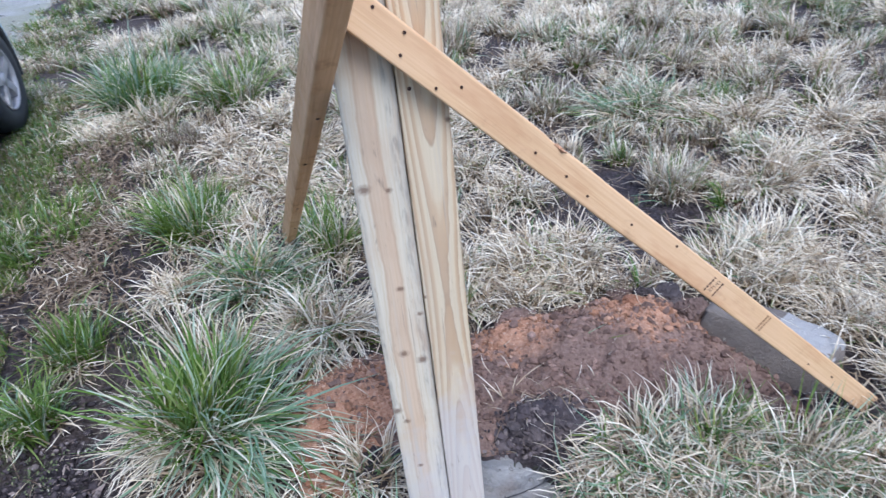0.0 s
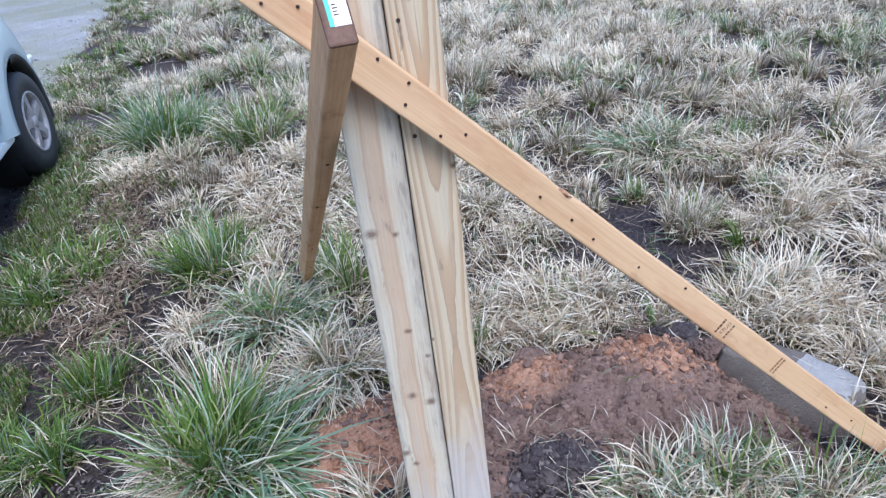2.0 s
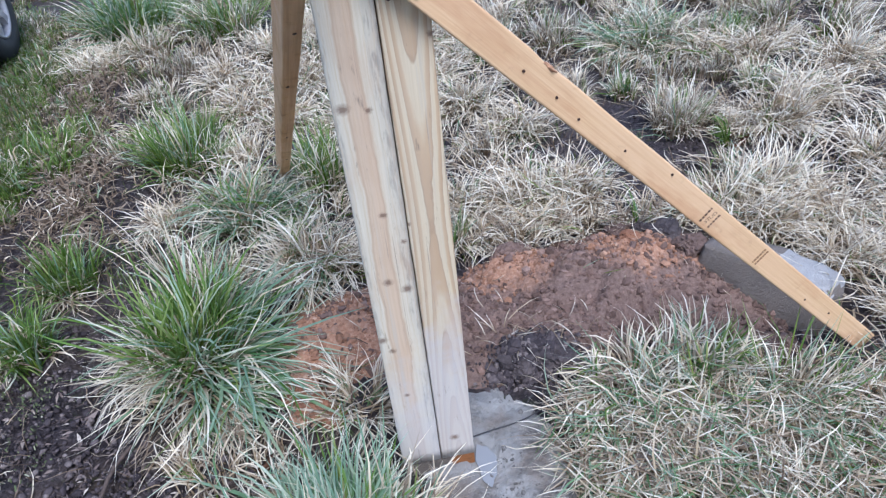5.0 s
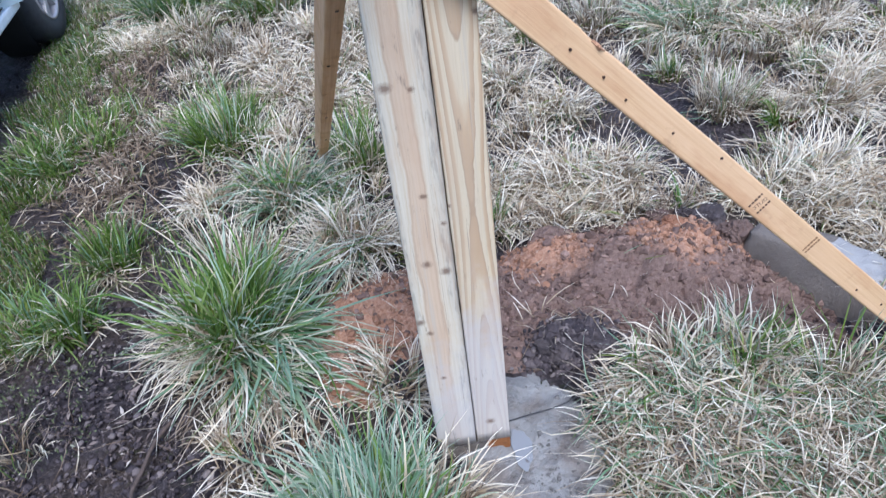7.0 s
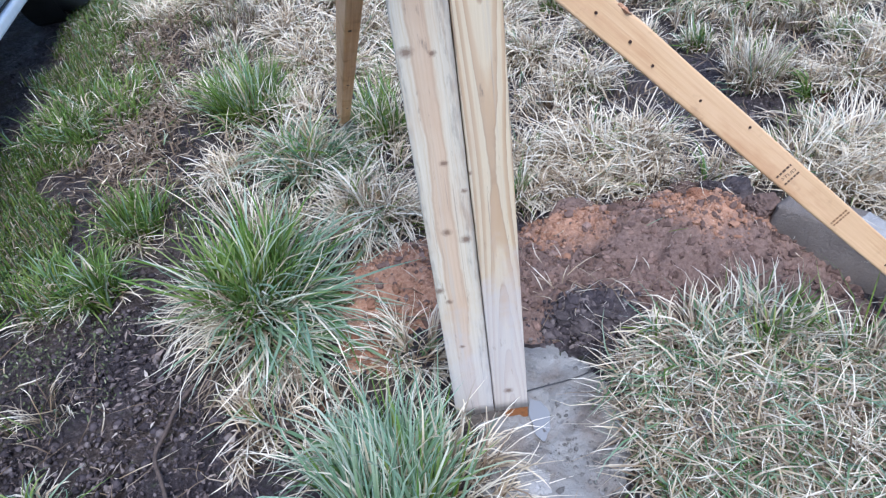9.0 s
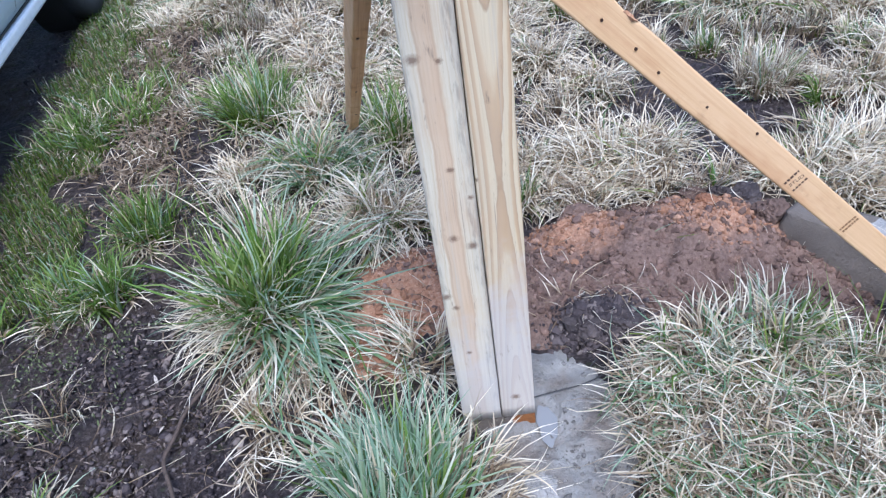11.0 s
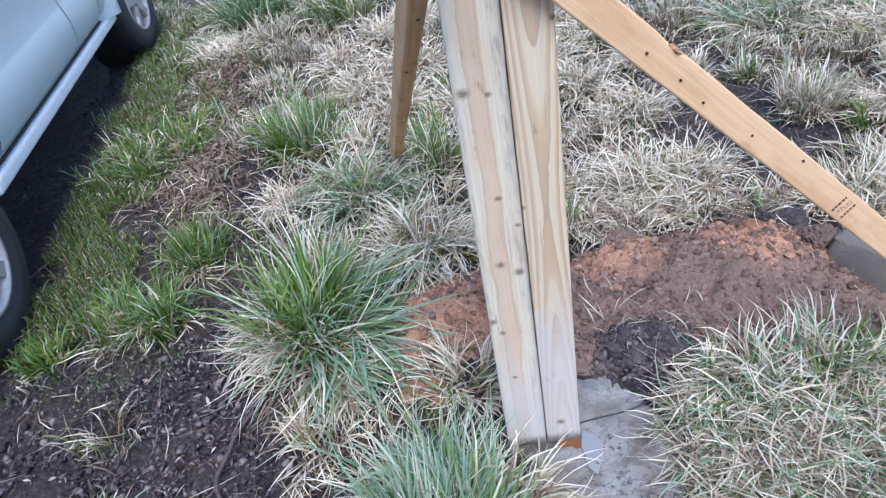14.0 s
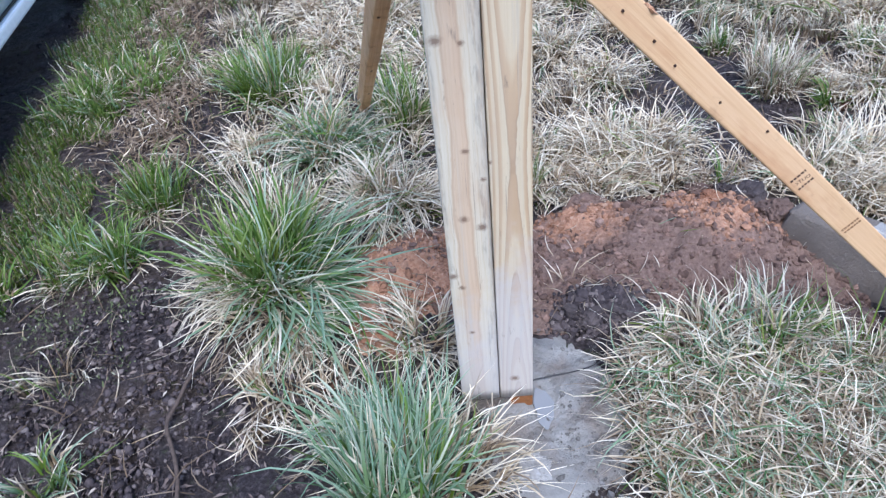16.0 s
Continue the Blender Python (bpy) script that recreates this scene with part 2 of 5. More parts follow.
    c = m.mix(m.ramp(fibre, [(0.35, 0.0), (0.75, 0.45)]), c, (0.38, 0.30, 0.21))
    streak = m.noise(m.coord((48, 48, 1.6)), 1.0, 4, 0.6)
    c = m.mix(m.ramp(streak, [(0.55, 0.0), (0.70, 0.55)]), c, (0.40, 0.37, 0.31))
    blotch = m.noise(m.coord((9, 9, 5)), 1.0, 5, 0.6)
    c = m.mix(m.ramp(blotch, [(0.50, 0.0), (0.70, 0.6)]), c, (0.45, 0.315, 0.205))
    hair = m.noise(m.coord((210, 210, 2.4)), 1.0, 3, 0.5)
    c = m.mix(m.ramp(hair, [(0.655, 0.0), (0.70, 0.7)]), c, (0.20, 0.17, 0.14))
    # dark weathering along the joint between the timbers
    jn = m.math("ADD", m.math("ABSOLUTE", m.math("SUBTRACT", x, 0.004)), m.math("MULTIPLY", m.math("SUBTRACT", m.noise(m.coord((60, 60, 11)), 1.0, 5, 0.7), 0.40), 0.016))
    c = m.mix(m.ramp(jn, [(0.001, 0.75), (0.0055, 0.0)]), c, (0.12, 0.10, 0.085))
    # damp foot of the timber, greyer
    c = m.mix(m.ramp(m.math("ADD", z, m.math("MULTIPLY", m.noise(v, 16, 4), 0.5)), [(0.62 if cathedral else 0.44, 0.6), (0.86 if cathedral else 0.70, 0.0)]), c, (0.46, 0.435, 0.425))
    mark = m.noise(m.coord((55, 55, 9)), 1.0, 5, 0.7)
    c = m.mix(m.ramp(mark, [(0.61, 0.0), (0.69, 0.6)]), c, (0.12, 0.10, 0.085))
    for kx, kz, s in knots:
        dx = m.math("MULTIPLY", m.math("SUBTRACT", x, kx), 1.0)
        dz = m.math("MULTIPLY", m.math("SUBTRACT", z, kz), 1.25)
        dd = m.math("SQRT", m.math("ADD", m.math("MULTIPLY", dx, dx), m.math("MULTIPLY", dz, dz)))
        dd = m.math("ADD", dd, m.math("MULTIPLY", m.math("SUBTRACT", m.noise(v, 150, 4, 0.7), 0.5), 0.016))
        k = m.ramp(m.math("DIVIDE", dd, s), [(0.30, 1.0), (0.55, 0.55), (1.0, 0.0)])
        c = m.mix(m.math("MULTIPLY", k, 0.8), c, (0.13, 0.075, 0.05))
    m.color(c).bump(m.math("ADD", fibre, m.math("MULTIPLY", mark, 0.5)), 0.35, 0.003)
    return m.m


PLY_LEFT = ply_material("banded_pine", False, [(-0.014, 0.636, 0.016), (-0.051, 0.661, 0.014), (-0.077, 1.060, 0.017), (-0.032, 1.052, 0.010), (-0.038, 0.829, 0.011),
                                               (-0.068, 0.463, 0.011), (-0.005, 0.759, 0.009), (-0.086, 0.50, 0.015), (-0.054, 0.31, 0.009)])
PLY_RIGHT = ply_material("arched_pine", True, [(0.047, 0.122, 0.016), (0.091, 1.171, 0.010), (0.009, 0.798, 0.007)])


def plain(name, c, rough=0.6, metal=0.0, spec=0.4, var=0.25, scale=60):
    m = Mat(name, rough, spec)
    m.b.inputs["Metallic"].default_value = metal
    n = m.noise(m.coord(), scale, 5, 0.65)
    dark = tuple(a * (1 - var) for a in c)
    m.color(m.ramp(n, [(0.3, dark), (0.7, c)])).bump(n, 0.15, 0.002)
    return m.m


WET_END = plain("wet_cut_end", (0.30, 0.115, 0.035), 0.35, var=0.5, scale=120)
END_GRAIN = plain("end_grain", (0.16, 0.085, 0.055), 0.7, var=0.4, scale=150)
NAIL = plain("nail_steel", (0.075, 0.045, 0.035), 0.5, 0.6)
INK = plain("stamp_ink", (0.12, 0.07, 0.045), 0.8, var=0.65, scale=500)
FADED_INK = plain("faded_ink", (0.28, 0.16, 0.075), 0.8, var=0.4, scale=400)
TAG_WHITE = plain("tag_white", (0.80, 0.82, 0.84), 0.35, var=0.05)
TAG_GREEN = plain("tag_green", (0.02, 0.42, 0.28), 0.4, var=0.1)
WIRE = plain("black_wire", (0.02, 0.02, 0.022), 0.45)
TWIG_RED = plain("bark_scar", (0.50, 0.27, 0.15), 0.8, var=0.5, scale=90)
TWIG = plain("twig_bark", (0.11, 0.08, 0.065), 0.8, var=0.6, scale=90)
DEAD_LEAF = plain("dead_leaf", (0.22, 0.10, 0.055), 0.7, var=0.6, scale=60)
PAINT = plain("pale_blue_paint", (0.46, 0.55, 0.58), 0.3, 0.0, 0.5, 0.06, 8)
SILL_PAINT = plain("sill_trim", (0.74, 0.79, 0.81), 0.35, 0.0, 0.5, 0.15, 20)
BLACK_PLASTIC = plain("black_plastic", (0.018, 0.019, 0.021), 0.6)
RUBBER = plain("tyre_rubber", (0.040, 0.042, 0.048), 0.6, var=0.4, scale=30)
ALLOY = plain("alloy", (0.46, 0.44, 0.44), 0.45, 0.3, 0.5, 0.3)
GLASS_DARK = plain("dark_glass", (0.02, 0.025, 0.03), 0.06, 0.0, 0.6, 0.0)
LAMP_LENS = plain("lamp_lens", (0.75, 0.77, 0.78), 0.15, 0.0, 0.6, 0.05)


def gravel_material():
    m = Mat("driveway_gravel", 0.6, 0.45)
    v = m.coord()
    vo = m.node("ShaderNodeTexVoronoi", Scale=45.0)
    m.link(v, vo.inputs["Vector"])
    n = m.noise(v, 0.7, 5, 0.6)
    c = m.mix(0.5, m.ramp(vo.outputs["Color"], [(0.2, (0.30, 0.295, 0.29)), (0.8, (0.56, 0.55, 0.54))]),
              m.ramp(n, [(0.35, (0.31, 0.31, 0.30)), (0.65, (0.60, 0.60, 0.62))]))
    c = m.mix(m.ramp(m.noise(v, 0.45, 3), [(0.44, 0.0), (0.58, 0.75)]), c, (0.30, 0.30, 0.18))
    c = m.mix(m.ramp(m.noise(v, 14, 6, 0.75), [(0.35, 0.4), (0.6, 0.0)]), c, (0.24, 0.225, 0.20))
    m.color(c).bump(m.math("ADD", vo.outputs["Distance"], m.noise(v, 9, 6, 0.7)), 1.0, 0.04)
    return m.m


GRAVEL = gravel_material()
STONE = clod_material("gravel_stone", ((0.16, 0.155, 0.15), (0.27, 0.265, 0.26), (0.36, 0.355, 0.35), (0.52, 0.51, 0.50)))

# ---------------------------------------------------------------- geometry helpers
rng = np.random.default_rng(7)


def gh(x, y):
    """Height of the ground: low swells, sinking under the parked car's wheel track, flat round the post."""
    x, y = np.asarray(x, float), np.asarray(y, float)
    h = 0.016 * np.sin(2.9 * x + 1.3) * np.cos(2.3 * y + 0.6) + 0.010 * np.sin(6.7 * x - 4.1 * y) + 0.007 * np.cos(11 * x + 9 * y + 1)
    near = np.exp(-((x - 0.1) ** 2 + (y - 0.02) ** 2) / 0.18)
    far = np.clip((np.hypot(x, y) - 30) / 100, 0, 1)
    return h * (1 - near) * (1 - far) - 0.012


def mesh_from(name, verts, faces):
    me = bpy.data.meshes.new(name)
    me.from_pydata([tuple(v) for v in verts], [], [tuple(f) for f in faces])
    me.update()
    return me


def tri_mesh(name, verts, tris, along=None, slots=None):
    """A mesh from arrays of vertices and triangles."""
    me = bpy.data.meshes.new(name)
    nv, nt = len(verts), len(tris)
    me.vertices.add(nv)
    me.vertices.foreach_set("co", np.ascontiguousarray(verts, np.float32).ravel())
    me.loops.add(nt * 3)
    me.loops.foreach_set("vertex_index", np.ascontiguousarray(tris, np.int32).ravel())
    me.polygons.add(nt)
    me.polygons.foreach_set("loop_start", np.arange(0, nt * 3, 3, dtype=np.int32))
    if slots is not None:
        me.polygons.foreach_set("material_index", np.ascontiguousarray(slots, np.int32))
    me.polygons.foreach_set("use_smooth", np.ones(nt, dtype=bool))
    if along is not None:
        me.attributes.new("along", "FLOAT", "POINT").data.foreach_set("value", np.ascontiguousarray(along, np.float32))
    me.update(calc_edges=True)
    return me


def part(name, data, material, parent=None, label="", smooth=False):
    """One mesh object (from a bmesh or a mesh) under a thing or part."""
    if isinstance(data, bmesh.types.BMesh):
        me = bpy.data.meshes.new(name)
        data.to_mesh(me)
        data.free()
    else:
        me = data
    if material and not me.materials:
        me.materials.append(material)
    if smooth:
        for p in me.polygons:
            p.use_smooth = True
    ob = new(name, me)
    ob.parent = parent
    return tagged(ob, label)


def empty(name, m, label, category, group=""):
    ob = new(name)
    ob.empty_display_size = 0.1
    ob.matrix_world = m
    return tagged(ob, label, category, group)


def box(lo, hi, bevel=0.0, seg=2, cuts=0):
    bm = bmesh.new()
    bmesh.ops.create_cube(bm, size=1)
    s = [hi[i] - lo[i] for i in range(3)]
    c = [(hi[i] + lo[i]) / 2 for i in range(3)]
    for v in bm.verts:
        v.co = Vector([c[i] + v.co[i] * s[i] for i in range(3)])
    if cuts:
        ax = s.index(max(s))
        es = [e for e in bm.edges if abs(abs((e.verts[0].co - e.verts[1].co)[ax]) - s[ax]) < 1e-6]
        bmesh.ops.subdivide_edges(bm, edges=es, cuts=cuts)
    if bevel:
        es = [e for e in bm.edges if e.calc_face_angle(0) > 0.5]
        bmesh.ops.bevel(bm, geom=es, offset=bevel, segments=seg, affect="EDGES", profile=0.5)
    return bm


def blades(p, az, length, lean, droop, width, curl, seg=3, floor=True):
    """Curved tapering grass blades rooted at p. Returns vertices, triangles and the fraction along each blade."""
    n = len(p)
    cur = np.array(p, float)
    rows, along = [], []
    twist = rng.normal(0, 0.5, n)
    lift = np.abs(rng.normal(0, 0.03, n)) + 0.004
    prof = [1.0, 0.95, 0.78, 0.5, 0.3] if seg == 4 else [0.9, 1.0, 0.62, 0.0]
    for k in range(seg + 1):
        a = az + curl * k / seg
        if k:
            th = np.minimum(lean + droop * ((k - 0.5) / seg) ** 1.3, 2.6)
            st = length / seg
            cur = cur + np.stack([np.sin(th) * np.cos(a) * st, np.sin(th) * np.sin(a) * st, np.cos(th) * st], 1)
            if floor:
                cur[:, 2] = np.maximum(cur[:, 2], gh(cur[:, 0], cur[:, 1]) + lift)
        side = np.stack([-np.sin(a), np.cos(a), np.sin(twist)], 1)
        side /= np.linalg.norm(side, axis=1)[:, None]
        if k < seg:
            w = (width * prof[k] / 2)[:, None]
            rows += [cur - side * w, cur + side * w]
            along += [np.full(n, k / seg)] * 2
        else:
            rows.append(cur.copy())
            along.append(np.ones(n))
    m = 2 * seg + 1
    verts = np.stack(rows, 1).reshape(-1, 3)
    pat = []
    for k in range(seg - 1):
        a = 2 * k
        pat += [(a, a + 1, a + 3), (a, a + 3, a + 2)]
    a = 2 * (seg - 1)
    pat.append((a, a + 1, a + 2))
    tris = (np.arange(n)[:, None, None] * m + np.array(pat)[None]).reshape(-1, 3)
    return verts, tris, np.stack(along, 1).reshape(-1), len(pat)


def tuft_arrays(cx, cy, n, rad, length, lean, droop, mixture, width=0.004, wind=(0.0, 0.0), seg=3, mess=0.85, wisp=7):
    """Blades of one tuft in wisps of a common lie: the middle stands, the rim hangs outward."""
    nb = max(4, n // wisp)
    b = rng.integers(0, nb, n)
    r = rad * np.sqrt(rng.random(nb))
    a0 = rng.random(nb) * 2 * math.pi
    mixture = np.array(mixture) / sum(mixture)
    wisp_kind = rng.choice(4, nb, p=mixture)
    wisp_az = a0 + rng.normal(0, mess, nb)
    wisp_le = 0.75 * lean[0] + 0.7 * lean[1] * r / rad + rng.normal(0, 0.15, nb)
    wisp_dr = rng.normal(droop * 1.25 + 0.3, 0.42, nb)
    wisp_ln = np.clip(rng.normal(0.88, 0.20, nb), 0.4, 1.3)
    x = cx + r[b] * np.cos(a0[b]) + rng.normal(0, 0.10 * rad, n)
    y = cy + r[b] * np.sin(a0[b]) + rng.normal(0, 0.10 * rad, n)
    az = wisp_az[b] + rng.normal(0, 0.26, n)
    le = np.clip(wisp_le[b] + rng.normal(0, 0.10, n), 0, 1.5)
    wx, wy = np.sin(le) * np.cos(az) + wind[0], np.sin(le) * np.sin(az) + wind[1]
    az = np.arctan2(wy, wx)
    le = np.clip(np.arcsin(np.clip(np.hypot(wx, wy), 0, 0.99)), 0, 1.5)
    ln = length * wisp_ln[b] * np.clip(rng.normal(0.95, 0.16, n), 0.35, 1.3)
    dr = np.clip(wisp_dr[b] + rng.normal(0, 0.22, n), 0.0, 2.6)
    p = np.stack([x, y, gh(x, y) - 0.01], 1)
    over = rng.random(n) < 0.12
    p[over, 2] += rng.uniform(0.02, 0.28, over.sum()) * length
    le[over], az[over] = rng.uniform(1.0, 1.55, over.sum()), rng.random(over.sum()) * 6.28
    dr[over] *= 0.35
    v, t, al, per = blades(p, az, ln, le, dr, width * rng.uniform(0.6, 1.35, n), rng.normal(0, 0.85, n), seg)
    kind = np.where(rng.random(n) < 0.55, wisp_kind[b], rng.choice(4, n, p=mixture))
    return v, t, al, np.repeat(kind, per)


def join_arrays(items):
    vs, ts, al, sl, off = [], [], [], [], 0
    for v, t, a, s in items:
        vs.append(v), ts.append(t + off), al.append(a), sl.append(s)
        off += len(v)
    return np.concatenate(vs), np.concatenate(ts), np.concatenate(al), np.concatenate(sl)


def grass_object(name, items, label, category="grass", group="", kind=""):
    v, t, a, s = join_arrays(items)
    me = tri_mesh(name, v, t, a, s)
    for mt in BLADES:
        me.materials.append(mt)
    return tagged(new(name, me), label, category, group, kind)


ICO = bmesh.new()
bmesh.ops.create_icosphere(ICO, subdivisions=1, radius=1.0)
ICO_V = np.array([v.co[:] for v in ICO.verts])
ICO_F = np.array([[v.index for v in f.verts] for f in ICO.faces])
ICO.free()


def lumps(pos, size):
    """Many small angular lumps in one mesh."""
    n = len(pos)
    v = ICO_V[None] * (1 + rng.normal(0, 0.2, (n, len(ICO_V), 1)))
    ang = rng.random(n) * 6.28
    c, s = np.cos(ang)[:, None], np.sin(ang)[:, None]
    v = v * (size[:, None, None] * rng.uniform(0.5, 1.35, (n, 1, 3)))
    v = np.stack([v[..., 0] * c - v[..., 1] * s, v[..., 0] * s + v[..., 1] * c, v[..., 2]], 2) + pos[:, None]
    f = np.arange(n)[:, None, None] * len(ICO_V) + ICO_F[None]
    return v.reshape(-1, 3), f.reshape(-1, 3)


def lump_object(name, pos, size, material, label, category):
    v, f = lumps(pos, size)
    me = tri_mesh(name, v, f)
    me.polygons.foreach_set("use_smooth", np.zeros(len(f), dtype=bool))
    me.materials.append(material)
    return tagged(new(name, me), label, category, "", "stuff")


def sizes(n, mid, spread, top):
    return np.minimum(np.exp(rng.normal(math.log(mid), spread, n)), top)


def rough_lump(radius, squash, seed, level=4, jag=0.55):
    """A single clod: an icosphere pushed about by noise."""
    bm = bmesh.new()
    bmesh.ops.create_icosphere(bm, subdivisions=level, radius=1.0)
    for v in bm.verts:
        q = v.co * 1.3 + Vector((seed * 3.1, seed, 0))
        f = 1 + jag * noise.noise(q) + jag * 0.5 * noise.noise(q * 2.9) + 0.24 * abs(noise.noise(q * 5)) + 0.14 * noise.noise(q * 11) + 0.06 * noise.noise(q * 23)
        v.co = Vector((v.co.x * f * radius[0], v.co.y * f * radius[1], v.co.z * f * squash))
    return bm


# ---------------------------------------------------------------- ground
def axis_lines(near_lo, near_hi, step, reach):
    a = list(np.arange(near_lo, near_hi, step))
    out, d = [], step
    x = near_hi
    while x < reach:
        out.append(x)
        d *= 1.25
        x += d
    out.append(reach)
    lo, d, x = [], step, near_lo
    while x > -reach:
        d *= 1.25
        x -= d
        lo.append(max(x, -reach))
    return np.array(sorted(lo) + a + out)


gx, gy = axis_lines(-2.7, 2.4, 0.026, 600), axis_lines(-1.0, 3.4, 0.026, 600)
GX, GY = np.meshgrid(gx, gy)
relief = np.array([[noise.noise(Vector((a * 7, b * 7, 1))) * 0.012 + noise.noise(Vector((a * 17, b * 17, 4))) * 0.010 + noise.noise(Vector((a * 37, b * 37, 8))) * 0.006
                    if abs(a) < 6 and abs(b) < 9 else 0.0 for a in gx] for b in gy])
relief *= 1 + 2.0 * np.exp(-(((GX + 1.15) / 0.6) ** 2 + ((GY - 0.15) / 0.7) ** 2))
relief *= np.clip((np.hypot(GX - 0.1, GY - 0.02) - 0.2) / 0.25, 0, 1)
gv = np.stack([GX, GY, gh(GX, GY) + relief - 0.004], 2).reshape(-1, 3)
nx, ny = len(gx), len(gy)
ii = (np.arange(ny - 1)[:, None] * nx + np.arange(nx - 1)[None]).ravel()
gt = np.concatenate([np.stack([ii, ii + 1, ii + nx + 1], 1), np.stack([ii, ii + nx + 1, ii + nx], 1)])
me = tri_mesh("ground", gv, gt)


def ground_material():
    m = Mat("field_soil", 0.75, 0.25)
    v = m.coord()
    n, f, g = m.noise(v, 2.2, 5, 0.6), m.noise(v, 60, 7, 0.75), m.noise(v, 16, 6, 0.7)
    dark = m.ramp(f, [(0.32, (0.026, 0.020, 0.022)), (0.52, (0.061, 0.051, 0.057)), (0.64, (0.145, 0.124, 0.128)), (0.78, (0.30, 0.26, 0.25))])
    thatch = m.ramp(f, [(0.3, (0.06, 0.042, 0.03)), (0.55, (0.15, 0.11, 0.078)), (0.8, (0.30, 0.23, 0.165))])
    moss = m.ramp(f, [(0.3, (0.035, 0.05, 0.012)), (0.7, (0.10, 0.15, 0.035))])
    c = m.mix(m.ramp(n, [(0.45, 0.0), (0.62, 0.45)]), dark, thatch)
    c = m.mix(m.ramp(g, [(0.56, 0.0), (0.72, 0.6)]), c, moss)
    m.color(c).bump(m.math("ADD", f, g), 1.0, 0.035)
    m.rough(m.ramp(g, [(0.3, 0.45), (0.6, 0.85)]))
    return m.m


me.materials.append(ground_material())
tagged(new("ground", me), "dark damp field soil under rough grass", "ground", "", "structure")

# gravel driveway beyond the car: a thin sheet with a ragged verge
vs, fs = [], []
NS = 240
for i in range(NS + 1):
    u = i / NS
    yy = 4.6 + 60 * u ** 2
    edge = -2.85 - 0.155 * (yy - 4.6) + 0.22 * noise.noise(Vector((yy * 0.5, 0, 2))) + 0.10 * noise.noise(Vector((yy * 3.1, 0, 5)))
    for j, w in enumerate((0.0, 0.15, 0.5, 1.5, 3.0, 6.0)):
        x = edge - w
        vs.append((x, yy, float(gh(x, yy)) + (-0.012, 0.014, 0.034, 0.042, 0.045, 0.0)[j]))
for i in range(NS):
    for j in range(5):
        a = i * 6 + j
        fs.append((a, a + 6, a + 7, a + 1))
part("driveway", mesh_from("driveway", vs, fs), GRAVEL, None, "pale grey gravel driveway with grassy verge", True)
n = 900
yy = rng.uniform(4.6, 12.0, n)
xx = -2.85 - 0.155 * (yy - 4.6) + rng.normal(-0.1, 0.35, n) - np.abs(rng.normal(0, 0.9, n))
lump_object("gravel_stones", np.stack([xx, yy, gh(xx, yy) + 0.02], 1), sizes(n, 0.009, 0.45, 0.03), STONE, "loose grey stones on the driveway", "gravel")
tagged(bpy.data.objects["driveway"], "", "driveway", "", "structure")

# ---------------------------------------------------------------- dug earth heap and wet concrete footing


def heap_h(x, y):
    """Height of the heap over the ground."""
    x, y = np.asarray(x, float), np.asarray(y, float)
    h = np.zeros_like(x)
    for cx, cy, sx, sy, a in ((-0.26, 0.60, 0.18, 0.16, 0.125), (0.10, 0.62, 0.20, 0.20, 0.09), (0.36, 0.76, 0.11, 0.08, 0.055), (0.56, 0.68, 0.26, 0.16, 0.115), (0.86, 0.60, 0.20, 0.18, 0.125),
                              (0.42, 0.46, 0.34, 0.15, 0.085), (1.02, 0.34, 0.20, 0.24, 0.06), (0.34, 0.34, 0.20, 0.07, 0.06), (-0.35, 0.38, 0.07, 0.16, 0.05)):
        h = h + a * np.exp(-(((x - cx) / sx) ** 2 + ((y - cy) / sy) ** 2))
    return h


hx, hy = np.arange(-0.62, 1.42, 0.014), np.arange(0.0, 1.22, 0.014)
HX, HY = np.meshgrid(hx, hy)
HZ = heap_h(HX, HY)
rough = np.array([[noise.noise(Vector((a * 8, b * 8, 0))) * 0.030 + noise.noise(Vector((a * 22, b * 22, 3))) * 0.024 + noise.noise(Vector((a * 45, b * 45, 7))) * 0.010
                   for a in hx] for b in hy])
HZ = HZ + rough * np.clip(HZ / 0.05, 0, 1) - 0.028 + gh(HX, HY)
nx, ny = len(hx), len(hy)
ii = (np.arange(ny - 1)[:, None] * nx + np.arange(nx - 1)[None]).ravel()
me = tri_mesh("earth_mound", np.stack([HX, HY, HZ], 2).reshape(-1, 3),
              np.concatenate([np.stack([ii, ii + 1, ii + nx + 1], 1), np.stack([ii, ii + nx + 1, ii + nx], 1)]))
me.materials.append(HEAP)
tagged(new("earth_mound", me), "heap of dug orange clay and brown earth beside the post", "earth mound")


def on_heap(n, cond):
    out = []
    while len(out) < n:
        x, y = rng.uniform(-0.5, 1.3), rng.uniform(0.15, 1.1)
        h = float(heap_h(x, y))
        if h > 0.012 + 0.03 * rng.random() and cond(x, y):
            out.append((x, y, float(HZ[int(y / 0.014), int((x + 0.62) / 0.014)])))
    return np.array(out)


def clayey(x, y):
    return min(math.hypot(x - cx, y - cy) / r for cx, cy, r in CLAY_SPOTS) + rng.normal(0, 0.2) < 1.0


p = on_heap(4500, clayey)
lump_object("clay_crumbs", p, sizes(4500, 0.0036, 0.6, 0.017), CLAY_CLOD, "loose orange clay crumbs strewn over the heap", "clay crumbs")
p = on_heap(4500, lambda x, y: not clayey(x, y))
lump_object("earth_crumbs", p, sizes(4500, 0.0036, 0.6, 0.017), EARTH_CLOD, "loose brown earth crumbs strewn over the heap", "earth crumbs")

